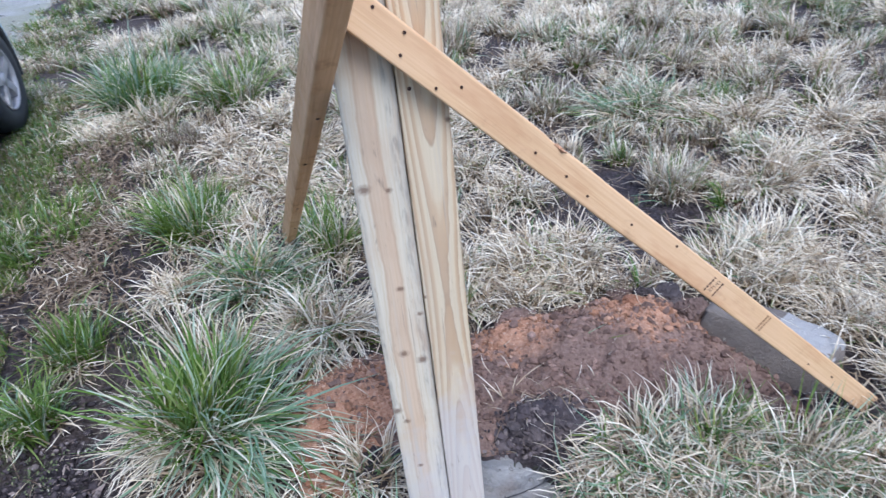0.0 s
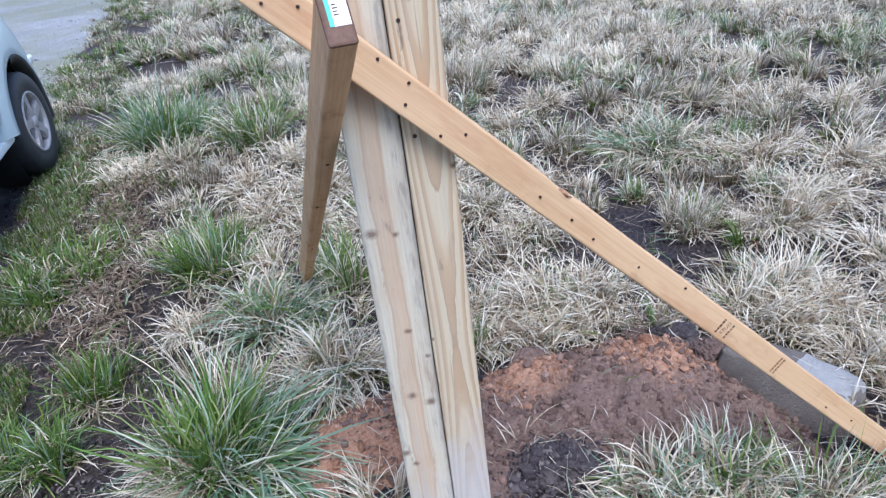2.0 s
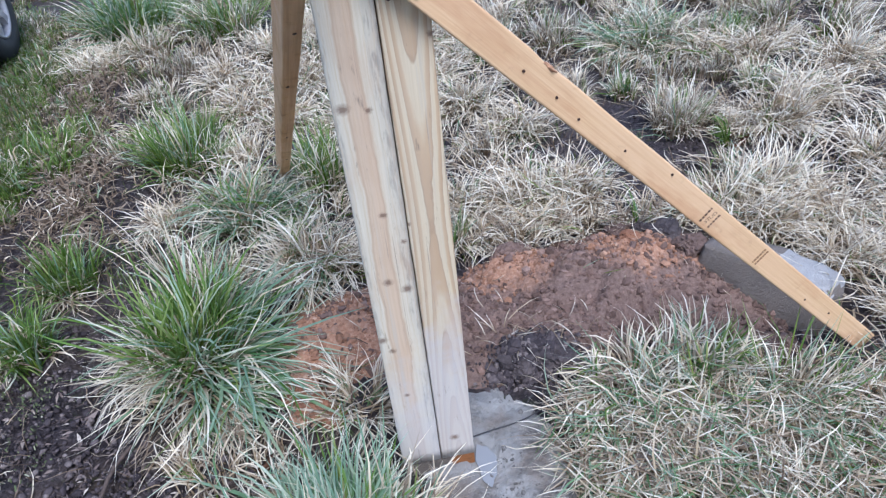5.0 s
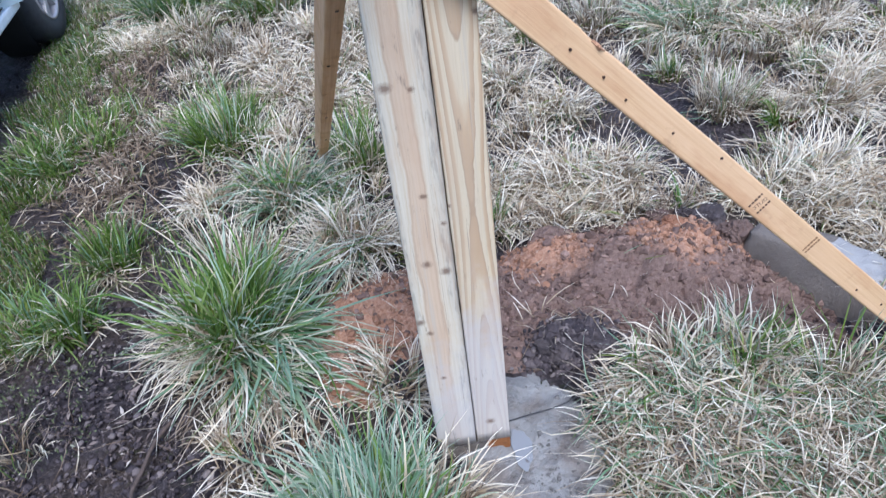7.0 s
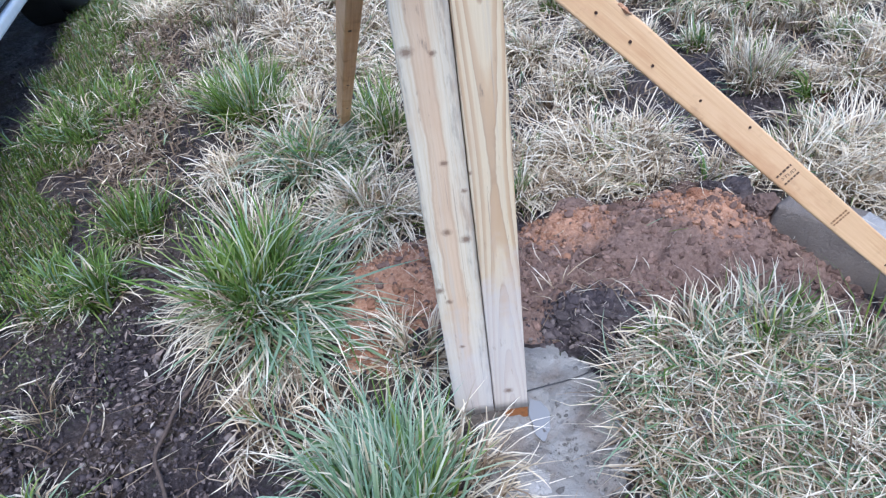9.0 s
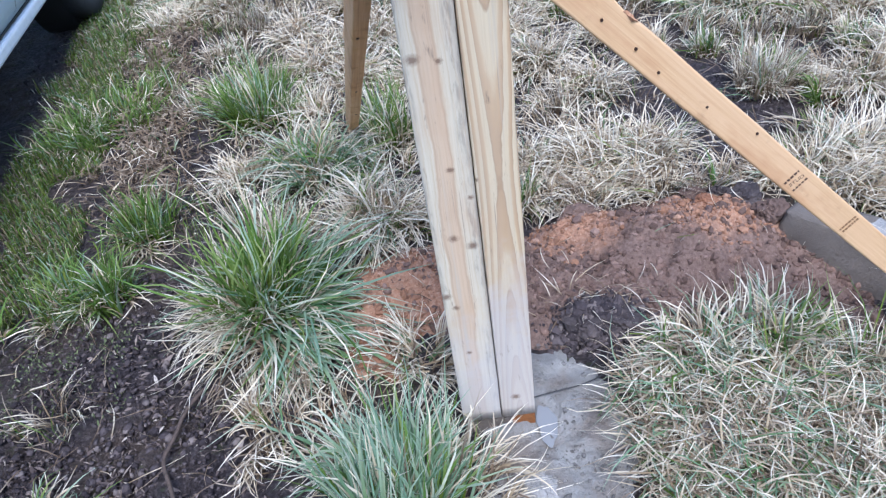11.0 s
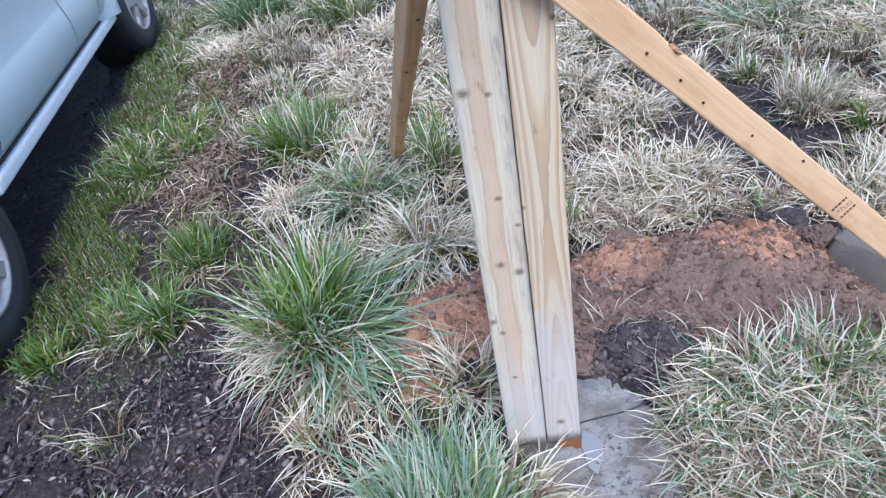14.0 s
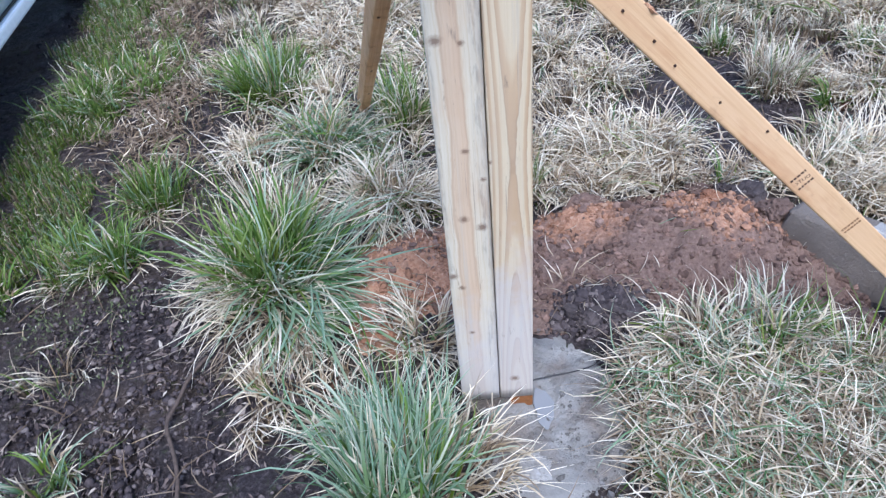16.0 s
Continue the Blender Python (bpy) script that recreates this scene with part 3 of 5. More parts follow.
p = on_heap(1300, lambda x, y: True)
lump_object("earth_lumps", p, sizes(1300, 0.0080, 0.4, 0.020), EARTH_CLOD, "broken brown earth lumps over the heap", "earth lumps")
for i, (x, y, r, q, mt, lab) in enumerate((
        (0.94, 0.73, (0.055, 0.048), 0.045, SOIL, "dark damp topsoil clod on the heap's edge"),
        (0.80, 0.82, (0.05, 0.04), 0.035, BROWN_EARTH, "brown earth clod at the back of the heap"),
        (0.88, 0.79, (0.04, 0.035), 0.035, SOIL, "dark topsoil clod beside a tuft"),
        (0.80, 0.72, (0.035, 0.03), 0.02, BROWN_CLAY, "lump of orange clay on the heap"),
        (0.40, 0.83, (0.065, 0.05), 0.03, HEAP, "large crumbly orange clay lump on the crest"),
        (0.30, 0.285, (0.060, 0.04), 0.040, SOIL, "dark topsoil clod with rootlets beside the wet concrete"),
        (0.40, 0.285, (0.050, 0.038), 0.036, SOIL, "dark topsoil clod beside the wet concrete"),
        (0.98, 0.62, (0.05, 0.04), 0.04, BROWN_EARTH, "brown earth clod beside the concrete chunk"),
        (-0.33, 0.28, (0.05, 0.04), 0.03, BROWN_CLAY, "broken orange clay lump in the grass"),
        (-0.38, 0.33, (0.035, 0.03), 0.025, BROWN_CLAY, "small orange clay lump in the grass"),
        (-0.28, 0.24, (0.035, 0.03), 0.022, BROWN_CLAY, "small orange clay lump in the grass"),
        (1.02, 0.17, (0.05, 0.04), 0.03, BROWN_EARTH, "brown earth clod at the foot of the chunk"),
        (1.10, 0.12, (0.045, 0.04), 0.03, BROWN_EARTH, "brown earth clod at the foot of the chunk"),
        (0.07, -0.20, (0.04, 0.032), 0.025, PALE_CONCRETE, "pale lump of spilled concrete in the grass"),
        (0.53, -0.135, (0.045, 0.028), 0.02, DARK_CONCRETE, "small grey stone lying in matted grass"),
        (0.475, -0.145, (0.03, 0.022), 0.016, DARK_CONCRETE, "small grey stone lying in matted grass"))):
    ob = part("earth_clod" if i < 13 else ("concrete_lump" if i == 13 else "stone"), rough_lump(r, q, i + 1, 4, 0.45), mt, None, lab)
    top = max(float(heap_h(x, y)) - 0.024, 0.0)
    ob.location = (x, y, top + float(gh(x, y)) + q * 0.45 + (0.060 if i > 13 else 0))
    tagged(ob, "", "clod" if i < 13 else "stone")

# wet concrete round the post's foot: a shallow irregular disc
bm = bmesh.new()
rings, seg = 30, 110
prev = None
for k in range(rings + 1):
    row = []
    for s in range(seg):
        a = 2 * math.pi * s / seg
        edge = 1 + 0.13 * noise.noise(Vector((math.cos(a) * 1.6, math.sin(a) * 1.6, 5))) + 0.06 * noise.noise(Vector((math.cos(a) * 5, math.sin(a) * 5, 9)))
        f = k / rings
        x, y = 0.14 + 0.265 * edge * f * math.cos(a), -0.045 + 0.36 * edge * f * math.sin(a)
        z = 0.003 + 0.014 * noise.noise(Vector((x * 11, y * 11, 0))) + 0.008 * noise.noise(Vector((x * 34, y * 34, 0))) + 0.005 * noise.noise(Vector((x * 70, y * 70, 0))) - 0.045 * max(0, (f - 0.62) / 0.38) ** 1.5
        if math.hypot((x - 0.122) * 1.6, y + 0.015) < 0.075:
            z = min(z, -0.004)
        row.append(bm.verts.new((x, y, z)))
    if prev:
        for s in range(seg):
            bm.faces.new((prev[s], row[s], row[(s + 1) % seg], prev[(s + 1) % seg]))
    prev = row
footing = part("concrete_footing", bm, WET_CONCRETE, None, "wet grey concrete poured round the post's foot", True)
tagged(footing, "", "footing")
wm = Mat("puddle_water", 0.03, 0.6)
wm.color((0.22, 0.225, 0.23))
bm = bmesh.new()
bmesh.ops.create_circle(bm, cap_ends=True, radius=1.0, segments=28)
for v in bm.verts:
    a = math.atan2(v.co.y, v.co.x)
    f = 1 + 0.10 * math.sin(3 * a + 1) + 0.06 * math.sin(7 * a)
    v.co = Vector((0.122 + 0.026 * f * math.cos(a), -0.015 + 0.065 * f * math.sin(a), 0.006))
part("puddle", bm, wm.m, footing, "still rain puddle", True)

n = 1500
x, y = rng.normal(0.34, 0.075, n), rng.normal(0.285, 0.032, n)
over = 0.055 * np.exp(-(((x - 0.30) / 0.065) ** 2 + ((y - 0.285) / 0.045) ** 2)) + 0.048 * np.exp(-(((x - 0.40) / 0.055) ** 2 + ((y - 0.285) / 0.04) ** 2))
z = gh(x, y) + heap_h(x, y) - 0.022 + over * rng.uniform(0.7, 1.05, n)
lump_object("topsoil_crumbs", np.stack([x, y, z], 1), sizes(n, 0.0065, 0.5, 0.018), SOIL_CRUMB, "dark topsoil crumbs fallen beside the footing", "soil crumbs")
GRIT = clod_material("concrete_grit", ((0.13, 0.122, 0.115), (0.19, 0.18, 0.17), (0.24, 0.23, 0.22), (0.31, 0.30, 0.29)))
n = 520
p = np.stack([rng.normal(0.23, 0.09, n), rng.normal(-0.14, 0.13, n), rng.uniform(-0.001, 0.004, n)], 1)
p = p[~((np.abs(p[:, 0]) < 0.1) & (p[:, 1] > -0.01) & (p[:, 1] < 0.2))]
lump_object("concrete_grit", p, sizes(len(p), 0.0030, 0.65, 0.012), GRIT, "grey grit and splashed concrete on the wet footing", "grit")

# broken concrete chunk half sunk behind the brace: thick slab, rounded worn edges
bm = box((-0.25, -0.09, -0.10), (0.19, 0.09, 0.12), 0.03, 3)
bmesh.ops.subdivide_edges(bm, edges=bm.edges[:], cuts=5, use_grid_fill=True)
for v in bm.verts:
    q = v.co * 7
    f = 0.014 * noise.noise(q) + 0.009 * noise.noise(q * 3) + 0.006 * noise.noise(q * 7)
    v.co += v.co.normalized() * f
    v.co.x += 0.10 * v.co.z * (1 if v.co.x < 0 else -0.6)
    if v.co.x > 0.14:
        v.co.z -= (v.co.x - 0.14) * 0.35
    if v.co.x < 0.0 and v.co.z > 0:
        v.co.z *= 1 + 0.8 * v.co.x
chunk = empty("concrete_chunk", pose(1.18, 0.42, 0.018, -9, 3, -55), "broken grey concrete chunk, brown-grey sides and pale top", "concrete chunk")
bm.normal_update()
# upward faces past x -0.02 take the paler concrete, all others the browner
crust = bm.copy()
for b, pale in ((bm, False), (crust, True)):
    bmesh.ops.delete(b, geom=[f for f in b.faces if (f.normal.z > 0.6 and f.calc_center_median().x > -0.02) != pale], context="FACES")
part("brown_side", bm, DARK_CONCRETE, chunk, "brown-grey broken sides", True)
part("pale_top", crust, PALE_CONCRETE, chunk, "pale top face", True)

# ---------------------------------------------------------------- the braced post
post = empty("timber_post", pose(0, 0, 0), "pale treated pine post of two laminated timbers, set in concrete", "post")
TOP = 2.3


def ply(x0, x1, seed):
    bm = box((x0, 0.0, 0.044), (x1, 0.19, TOP), 0.0, 1, 60)
    es = [e for e in bm.edges if abs(e.verts[0].co.z - e.verts[1].co.z) > 1e-4 and e.calc_face_angle(0) > 0.5]
    bmesh.ops.bevel(bm, geom=es, offset=0.0035, segments=2, affect="EDGES", profile=0.5)
    for v in bm.verts:
        v.co.x += (0.0022 if abs(v.co.x) < 0.03 else 0.0012) * noise.noise(Vector((0, 0, v.co.z * 7))) + 0.0006 * noise.noise(Vector((v.co.x * 40, seed, v.co.z * 22)))
        v.co.y += 0.0012 * noise.noise(Vector((seed, 4, v.co.z * 4)))
    return bm


part("ply", ply(-0.095, 0.0056, 1), PLY_LEFT, post, "straight-banded pine timber with knots", True)
part("ply", ply(0.0076, 0.095, 2), PLY_RIGHT, post, "pine timber with arched grain", True)
part("foot_block", box((0.034, 0.004, -0.14), (0.0945, 0.186, 0.046), 0.002, 1), WET_END, post, "wet orange-brown cut foot")
part("foot_block", box((-0.092, 0.006, -0.14), (0.033, 0.186, 0.046), 0.002, 1), DARK_CONCRETE, post, "concrete-smeared grey foot")
for nxx, nz in ((0.029, 1.237), (0.048, 1.468), (0.034, 1.476), (0.027, 1.435)):
    bm = bmesh.new()
    bmesh.ops.create_cone(bm, cap_ends=True, segments=12, radius1=0.0042, radius2=0.0034, depth=0.003, matrix=pose(nxx, -0.0005, nz, 90))
    part("nail", bm, NAIL, post)

BW, BT = 0.064, 0.038


def frame_to(a, b, up):
    """A frame at a: x towards b, z as near to up as can be."""
    a, b = Vector(a), Vector(b)
    xx = (b - a).normalized()
    yy = Vector(up).cross(xx).normalized()
    zz = xx.cross(yy)
    m = Matrix((xx, yy, zz)).transposed().to_4x4()
    m.translation = a
    return m, (b - a).length


def stud(length, bow, seed, w, t, chip=0):
    """A sawn stud along local x, t thick in y, w wide in z, with eased edges."""
    bm = box((0, -t / 2, -w / 2), (length, t / 2, w / 2), 0.0, 1, 90)
    es = [e for e in bm.edges if e.calc_face_angle(0) > 0.5]
    bmesh.ops.bevel(bm, geom=es, offset=0.0045, segments=3, affect="EDGES", profile=0.5)
    for v in bm.verts:
        u = v.co.x / length
        v.co.z += bow * math.sin(math.pi * u) + 0.001 * noise.noise(Vector((seed, v.co.x * 6, 0)))
        v.co.y += 0.0012 * noise.noise(Vector((v.co.x * 5, seed, 2)))
        if chip and v.co.z > 0 and abs(v.co.x - chip) < 0.05:
            v.co.z -= 0.004 * (1 - abs(v.co.x - chip) / 0.05)
    return bm


def nail_at(parent, x, z, y, r=0.0045):
    bm = bmesh.new()
    bmesh.ops.create_cone(bm, cap_ends=True, segments=12, radius1=r, radius2=r * 0.8, depth=0.003, matrix=pose(x, y, z, 90))
    part("nail", bm, NAIL, parent)


# long brace across the post's face, running down to the grass
A_TOP, A_FOOT = Vector((-0.335, -0.0675, 1.680)), Vector((1.296, 0.144, 0.024))
m, ln = frame_to(A_TOP, A_FOOT, (0, 0, 1))
brace = empty("long_brace", m, "yellow softwood stud nailed slantwise across the post, stamped", "brace", "post braces")
board = part("board", stud(ln, 0.0, 1, BW, BT, 0.870), STUD, brace)
part("bark_chip", rough_lump((0.016, 0.010), 0.004, 21, 3), TWIG_RED, brace, "red-brown bark scar on the upper edge").location = (0.872, -0.012, BW / 2 - 0.005)
bmesh_y = -BT / 2


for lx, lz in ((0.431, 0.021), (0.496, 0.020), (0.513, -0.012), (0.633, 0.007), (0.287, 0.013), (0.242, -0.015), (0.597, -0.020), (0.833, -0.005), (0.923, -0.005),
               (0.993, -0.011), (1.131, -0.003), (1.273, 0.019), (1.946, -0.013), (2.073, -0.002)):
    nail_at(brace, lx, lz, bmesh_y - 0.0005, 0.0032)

# printed grade stamps
fc = bpy.data.curves.new("stud_word", "FONT")
fc.body, fc.size, fc.align_x, fc.align_y = "STUD", 0.014, "CENTER", "CENTER"
tmp = bpy.data.objects.new("stud_word", fc)
scene.collection.objects.link(tmp)
bpy.context.view_layer.update()
word = bpy.data.meshes.new_from_object(tmp.evaluated_get(bpy.context.evaluated_depsgraph_get()))
bpy.data.objects.remove(tmp)
lx = 1.452
ob = part("stamp_word", word, INK, brace, "printed word STUD")
ob.matrix_local = pose(lx, bmesh_y - 0.0008, 0.0, 90, 0, 0) @ pose(0, 0, 0, 0, 0, 80)


def bars(cx, spread, rows, material, wmin, wmax, thick):
    for k in range(rows):
        off = (k - (rows - 1) / 2) * spread
        z0 = -0.021
        while z0 < 0.019:
            w = rng.uniform(wmin, wmax)
            part("stamp_bar", box((cx + off - thick / 2, bmesh_y - 0.0012, z0), (cx + off + thick / 2, bmesh_y - 0.0002, min(z0 + w, 0.023))), material, brace)
            z0 += w + 0.0025


bars(lx - 0.018, 0.01, 1, INK, 0.003, 0.009, 0.0055)
bars(lx + 0.016, 0.01, 1, INK, 0.003, 0.007, 0.005)
lx2 = 1.681
bars(lx2, 0.012, 2, FADED_INK, 0.003, 0.007, 0.005)

# back brace: from the ground behind, past the post's side, its tagged end standing out in front
B_FOOT, B_TOP = Vector((-0.465, 1.79, -0.02)), Vector((-0.066, -0.262, 1.498))
m2, ln2 = frame_to(B_FOOT, B_TOP, (0, 0, 1))
back = empty("back_brace", m2, "softwood stud brace with a tagged end, leaning on the post's side", "brace", "post braces")
part("board", stud(ln2, 0.0, 2, 0.078, BT), STUD_WARM, back)
part("end_face", box((ln2 - 0.006, -BT / 2 - 0.0004, -0.0394), (ln2 + 0.0012, BT / 2 + 0.0004, 0.0394), 0.004, 2), END_GRAIN, back, "dark sawn end grain")
tag = part("tag", box((ln2 + 0.0012, -0.011, -0.014), (ln2 + 0.0019, 0.0165, 0.036)), TAG_WHITE, back, "white paper end tag with green edge")
part("tag_edge", box((ln2 + 0.0019, -0.011, -0.014), (ln2 + 0.0023, -0.005, 0.036)), TAG_GREEN, tag, "green printed edge")
for k in range(4):
    part("tag_bar", box((ln2 + 0.0019, -0.003, 0.000 + k * 0.0045), (ln2 + 0.0023, 0.004 - 0.001 * (k % 2), 0.002 + k * 0.0045)), INK, tag)
for u in (0.25, 0.42, 0.66, 0.8):
    bm = bmesh.new()
    bmesh.ops.create_cone(bm, cap_ends=True, segments=12, radius1=0.004, radius2=0.0035, depth=0.003, matrix=pose(ln2 * u, rng.uniform(-0.008, 0.008), -0.0395))
    part("nail", bm, NAIL, back)


def tube(name, pts, r, material, label, category):
    c = bpy.data.curves.new(name, "CURVE")
    c.dimensions, c.bevel_depth, c.bevel_resolution, c.use_fill_caps = "3D", r, 2, True
    s = c.splines.new("NURBS")
    s.points.add(len(pts) - 1)
    for q, (x, y, z) in zip(s.points, pts):
        q.co = (x, y, z, 1)
        q.radius = 1.0
    s.use_endpoint_u, s.order_u = True, 3
    tmp = bpy.data.objects.new(name, c)
    scene.collection.objects.link(tmp)
    bpy.context.view_layer.update()
    me = bpy.data.meshes.new_from_object(tmp.evaluated_get(bpy.context.evaluated_depsgraph_get()))
    bpy.data.objects.remove(tmp)
    return tagged(part(name, me, material, None, label, True), "", category)


tube("wire", [(0.098, 0.075, 0.010), (0.16, 0.085, 0.012), (0.22, 0.09, 0.013), (0.285, 0.105, 0.016), (0.32, 0.12, 0.03), (0.34, 0.15, 0.045), (0.30, 0.17, 0.04), (0.27, 0.14, 0.02)], 0.0020, WIRE,
     "black stiff wire lying on the wet concrete", "wire")
tube("twig", [(-0.86, 0.27, 0.012), (-0.90, 0.20, 0.016), (-0.91, 0.10, 0.012), (-0.93, 0.03, 0.016), (-0.88, -0.06, 0.012), (-0.84, -0.16, 0.012), (-0.83, -0.24, 0.008)], 0.006, TWIG,
     "crooked grey-brown twig on the bare soil", "twig")

# ---------------------------------------------------------------- parked car
car = empty("parked_car", pose(-1.89, 0.80, 0.0, 0, 0, 8.9), "pale blue-silver car parked on the grass verge", "car")
WB, WR, WID = 3.27, 0.36, 1.78


def arc(cy, r, z0, n=12):
    """Points over a wheel arch, from its rear foot to its front foot."""
    a0 = math.asin(max(-1, min(1, (z0 - WR) / r)))
    return [(cy - r * math.cos(a0 + (math.pi - 2 * a0) * k / n), WR + r * math.sin(a0 + (math.pi - 2 * a0) * k / n)) for k in range(n + 1)]


def prism(outline, layers):
    """Side outlines (y, z) set at several depths x and skinned; layers: (x, inset)."""
    bm = bmesh.new()
    cy = sum(p[0] for p in outline) / len(outline)
    cz = sum(p[1] for p in outline) / len(outline)
    rows = []
    for x, ins in layers:
        rows.append([bm.verts.new((x, y + (cy - y) / max(abs(cy - y), 0.3) * ins, z + (cz - z) / max(abs(cz - z), 0.3) * ins * (1 if z > 0.6 else 0.2))) for y, z in outline])
    n = len(outline)
    for a, b in zip(rows, rows[1:]):
        for i in range(n):
            bm.faces.new((a[i], a[(i + 1) % n], b[(i + 1) % n], b[i]))
    bm.faces.new(rows[0][::-1])
    bm.faces.new(rows[-1])
    bmesh.ops.triangulate(bm, faces=[f for f in bm.faces if len(f.verts) > 4])
    bmesh.ops.recalc_face_normals(bm, faces=bm.faces[:])
    return bm


SILL = 0.40
lower = [(-0.75, 0.55)] + arc(0, 0.44, 0.42) + [(0.62, SILL), (WB - 0.62, SILL)] + arc(WB, 0.47, 0.42) + [(WB + 0.50, 0.62), (WB + 0.43, 0.90), (WB + 0.33, 1.05), (WB + 0.08, 1.15),
        (WB - 0.9, 1.18), (0.4, 1.18), (-0.6, 1.14), (-0.78, 0.95)]
body = part("body", prism(lower, [(-0.06, 0.02), (-0.05, 0.01), (-WID + 0.05, 0.01), (-WID, 0.05)]), PAINT, car)
# swelling door skin with a crease, between the wheel arches
bm = bmesh.new()
prof = [(0.40, -0.060), (0.465, -0.040), (0.49, -0.014), (0.53, 0.0), (0.62, 0.005), (0.70, -0.012), (0.72, -0.020), (0.86, -0.012), (1.0, -0.022), (1.13, -0.05)]
cols = [0.50 + (WB - 1.0) * k / 24 for k in range(25)]
grid = [[bm.verts.new((x, y, z)) for z, x in prof] for y in cols]
for a, b in zip(grid, grid[1:]):
    for i in range(len(prof) - 1):
        bm.faces.new((a[i], b[i], b[i + 1], a[i + 1]))
for row in (grid[0], grid[-1]):
    back_row = [bm.verts.new((-0.07, v.co.y, v.co.z)) for v in row]
    for i in range(len(prof) - 1):
        bm.faces.new((row[i], row[i + 1], back_row[i + 1], back_row[i]))
bmesh.ops.recalc_face_normals(bm, faces=bm.faces[:])
skin = part("door_skin", bm, PAINT, body, "", True)
for y in (0.62, 1.92, 2.50):
    bm = bmesh.new()
    vs = [bm.verts.new((x + 0.0025, y + dy + 0.02 * math.sin((z - 0.4) * 3), z)) for dy in (-0.004, 0.004) for z, x in prof[1:]]
    k = len(prof) - 1
    for i in range(k - 1):
        bm.faces.new((vs[i], vs[i + 1], vs[i + 1 + k], vs[i + k]))
    part("door_seam", bm, BLACK_PLASTIC, body, "dark door seam")
part("sill", box((-0.12, 0.46, 0.365), (-0.012, WB - 0.46, 0.436), 0.020, 3), SILL_PAINT, car, "pale sill trim strip")
part("panel_gap", box((-0.06, 0.52, 0.440), (-0.034, WB - 0.52, 0.450)), BLACK_PLASTIC, body, "dark gap under the doors")
part("underbody", box((-WID + 0.45, -0.5, 0.32), (-0.45, WB + 0.3, 0.45), 0.02, 1), BLACK_PLASTIC, car, "dark underbody")
part("front_bumper", box((-WID + 0.06, WB + 0.36, 0.32), (-0.03, WB + 0.50, 0.62), 0.05, 3), BLACK_PLASTIC, car, "black plastic bumper")
bm = bmesh.new()
flare = []
for k in range(25):
    a = radians(2 + 172 * k / 24)
    row = []
    for r, x in ((0.452, -0.07), (0.455, 0.020), (0.475, 0.032), (0.53, 0.026), (0.62, 0.004), (0.72, -0.028), (0.82, -0.062)):
        y = min(WB + r * math.cos(a), WB + 0.52)
        row.append(bm.verts.new((x, y, min(max(WR + r * math.sin(a), 0.40), 1.12))))
    flare.append(row)
for a, b in zip(flare, flare[1:]):
    for i in range(6):
        bm.faces.new((a[i], b[i], b[i + 1], a[i + 1]))
bmesh.ops.recalc_face_normals(bm, faces=bm.faces[:])
part("fender", bm, PAINT, body, "", True)
bm = bmesh.new()
ring = []
for k in range(17):
    a = radians(-12 + 110 * k / 16)
    ring.append([bm.verts.new((x, WB + r * math.cos(a), WR + r * math.sin(a))) for r, x in ((0.42, -0.045), (0.425, 0.024), (0.470, 0.037), (0.485, 0.02))])
for a, b in zip(ring, ring[1:]):
    for i in range(3):
        bm.faces.new((a[i], b[i], b[i + 1], a[i + 1]))
bmesh.ops.recalc_face_normals(bm, faces=bm.faces[:])
part("arch_lip", bm, BLACK_PLASTIC, car, "black plastic arch lip", True)
part("side_lamp", box((-0.03, WB + 0.42, 0.68), (0.03, WB + 0.53, 0.74), 0.015, 2), LAMP_LENS, car, "small pale lamp")
cabin = [(-0.62, 1.13), (-0.40, 1.66), (0.3, 1.74), (1.35, 1.72), (2.15, 1.14)]
cab = part("cabin", prism(cabin, [(-0.22, 0.05), (-0.12, 0.0), (-WID + 0.12, 0.0), (-WID + 0.22, 0.05)]), PAINT, car)
for k, (a, b) in enumerate((((-0.45, 0.35), 1), ((0.45, 1.25), 1), ((1.33, 1.80), 0))):
    bm = bmesh.new()
    y0, y1 = a
    top0, top1 = 1.62, (1.62 if b else 1.36)
    vs = [bm.verts.new(q) for q in ((-0.114, y0 + 0.02, 1.20), (-0.114, y1, 1.20), (-0.116, y1 - 0.03, top1), (-0.116, y0 + 0.08, top0))]
    vs2 = [bm.verts.new(v.co + Vector((-0.02, 0, 0))) for v in vs]
    bm.faces.new(vs), bm.faces.new(vs2[::-1])
    for i in range(4):
        bm.faces.new((vs[i], vs2[i], vs2[(i + 1) % 4], vs[(i + 1) % 4]))
    part("window", bm, GLASS_DARK, cab, "dark side window")


def lathe(profile, n=48):
    """Profile (radius, x) turned round the x axis."""
    bm = bmesh.new()
    rows = [[bm.verts.new((x, r * math.cos(2 * math.pi * i / n), r * math.sin(2 * math.pi * i / n))) for i in range(n)] for r, x in profile]
    for a, b in zip(rows, rows[1:]):
        for i in range(n):
            bm.faces.new((a[i], b[i], b[(i + 1) % n], a[(i + 1) % n]))
    bmesh.ops.recalc_face_normals(bm, faces=bm.faces[:])
    return bm


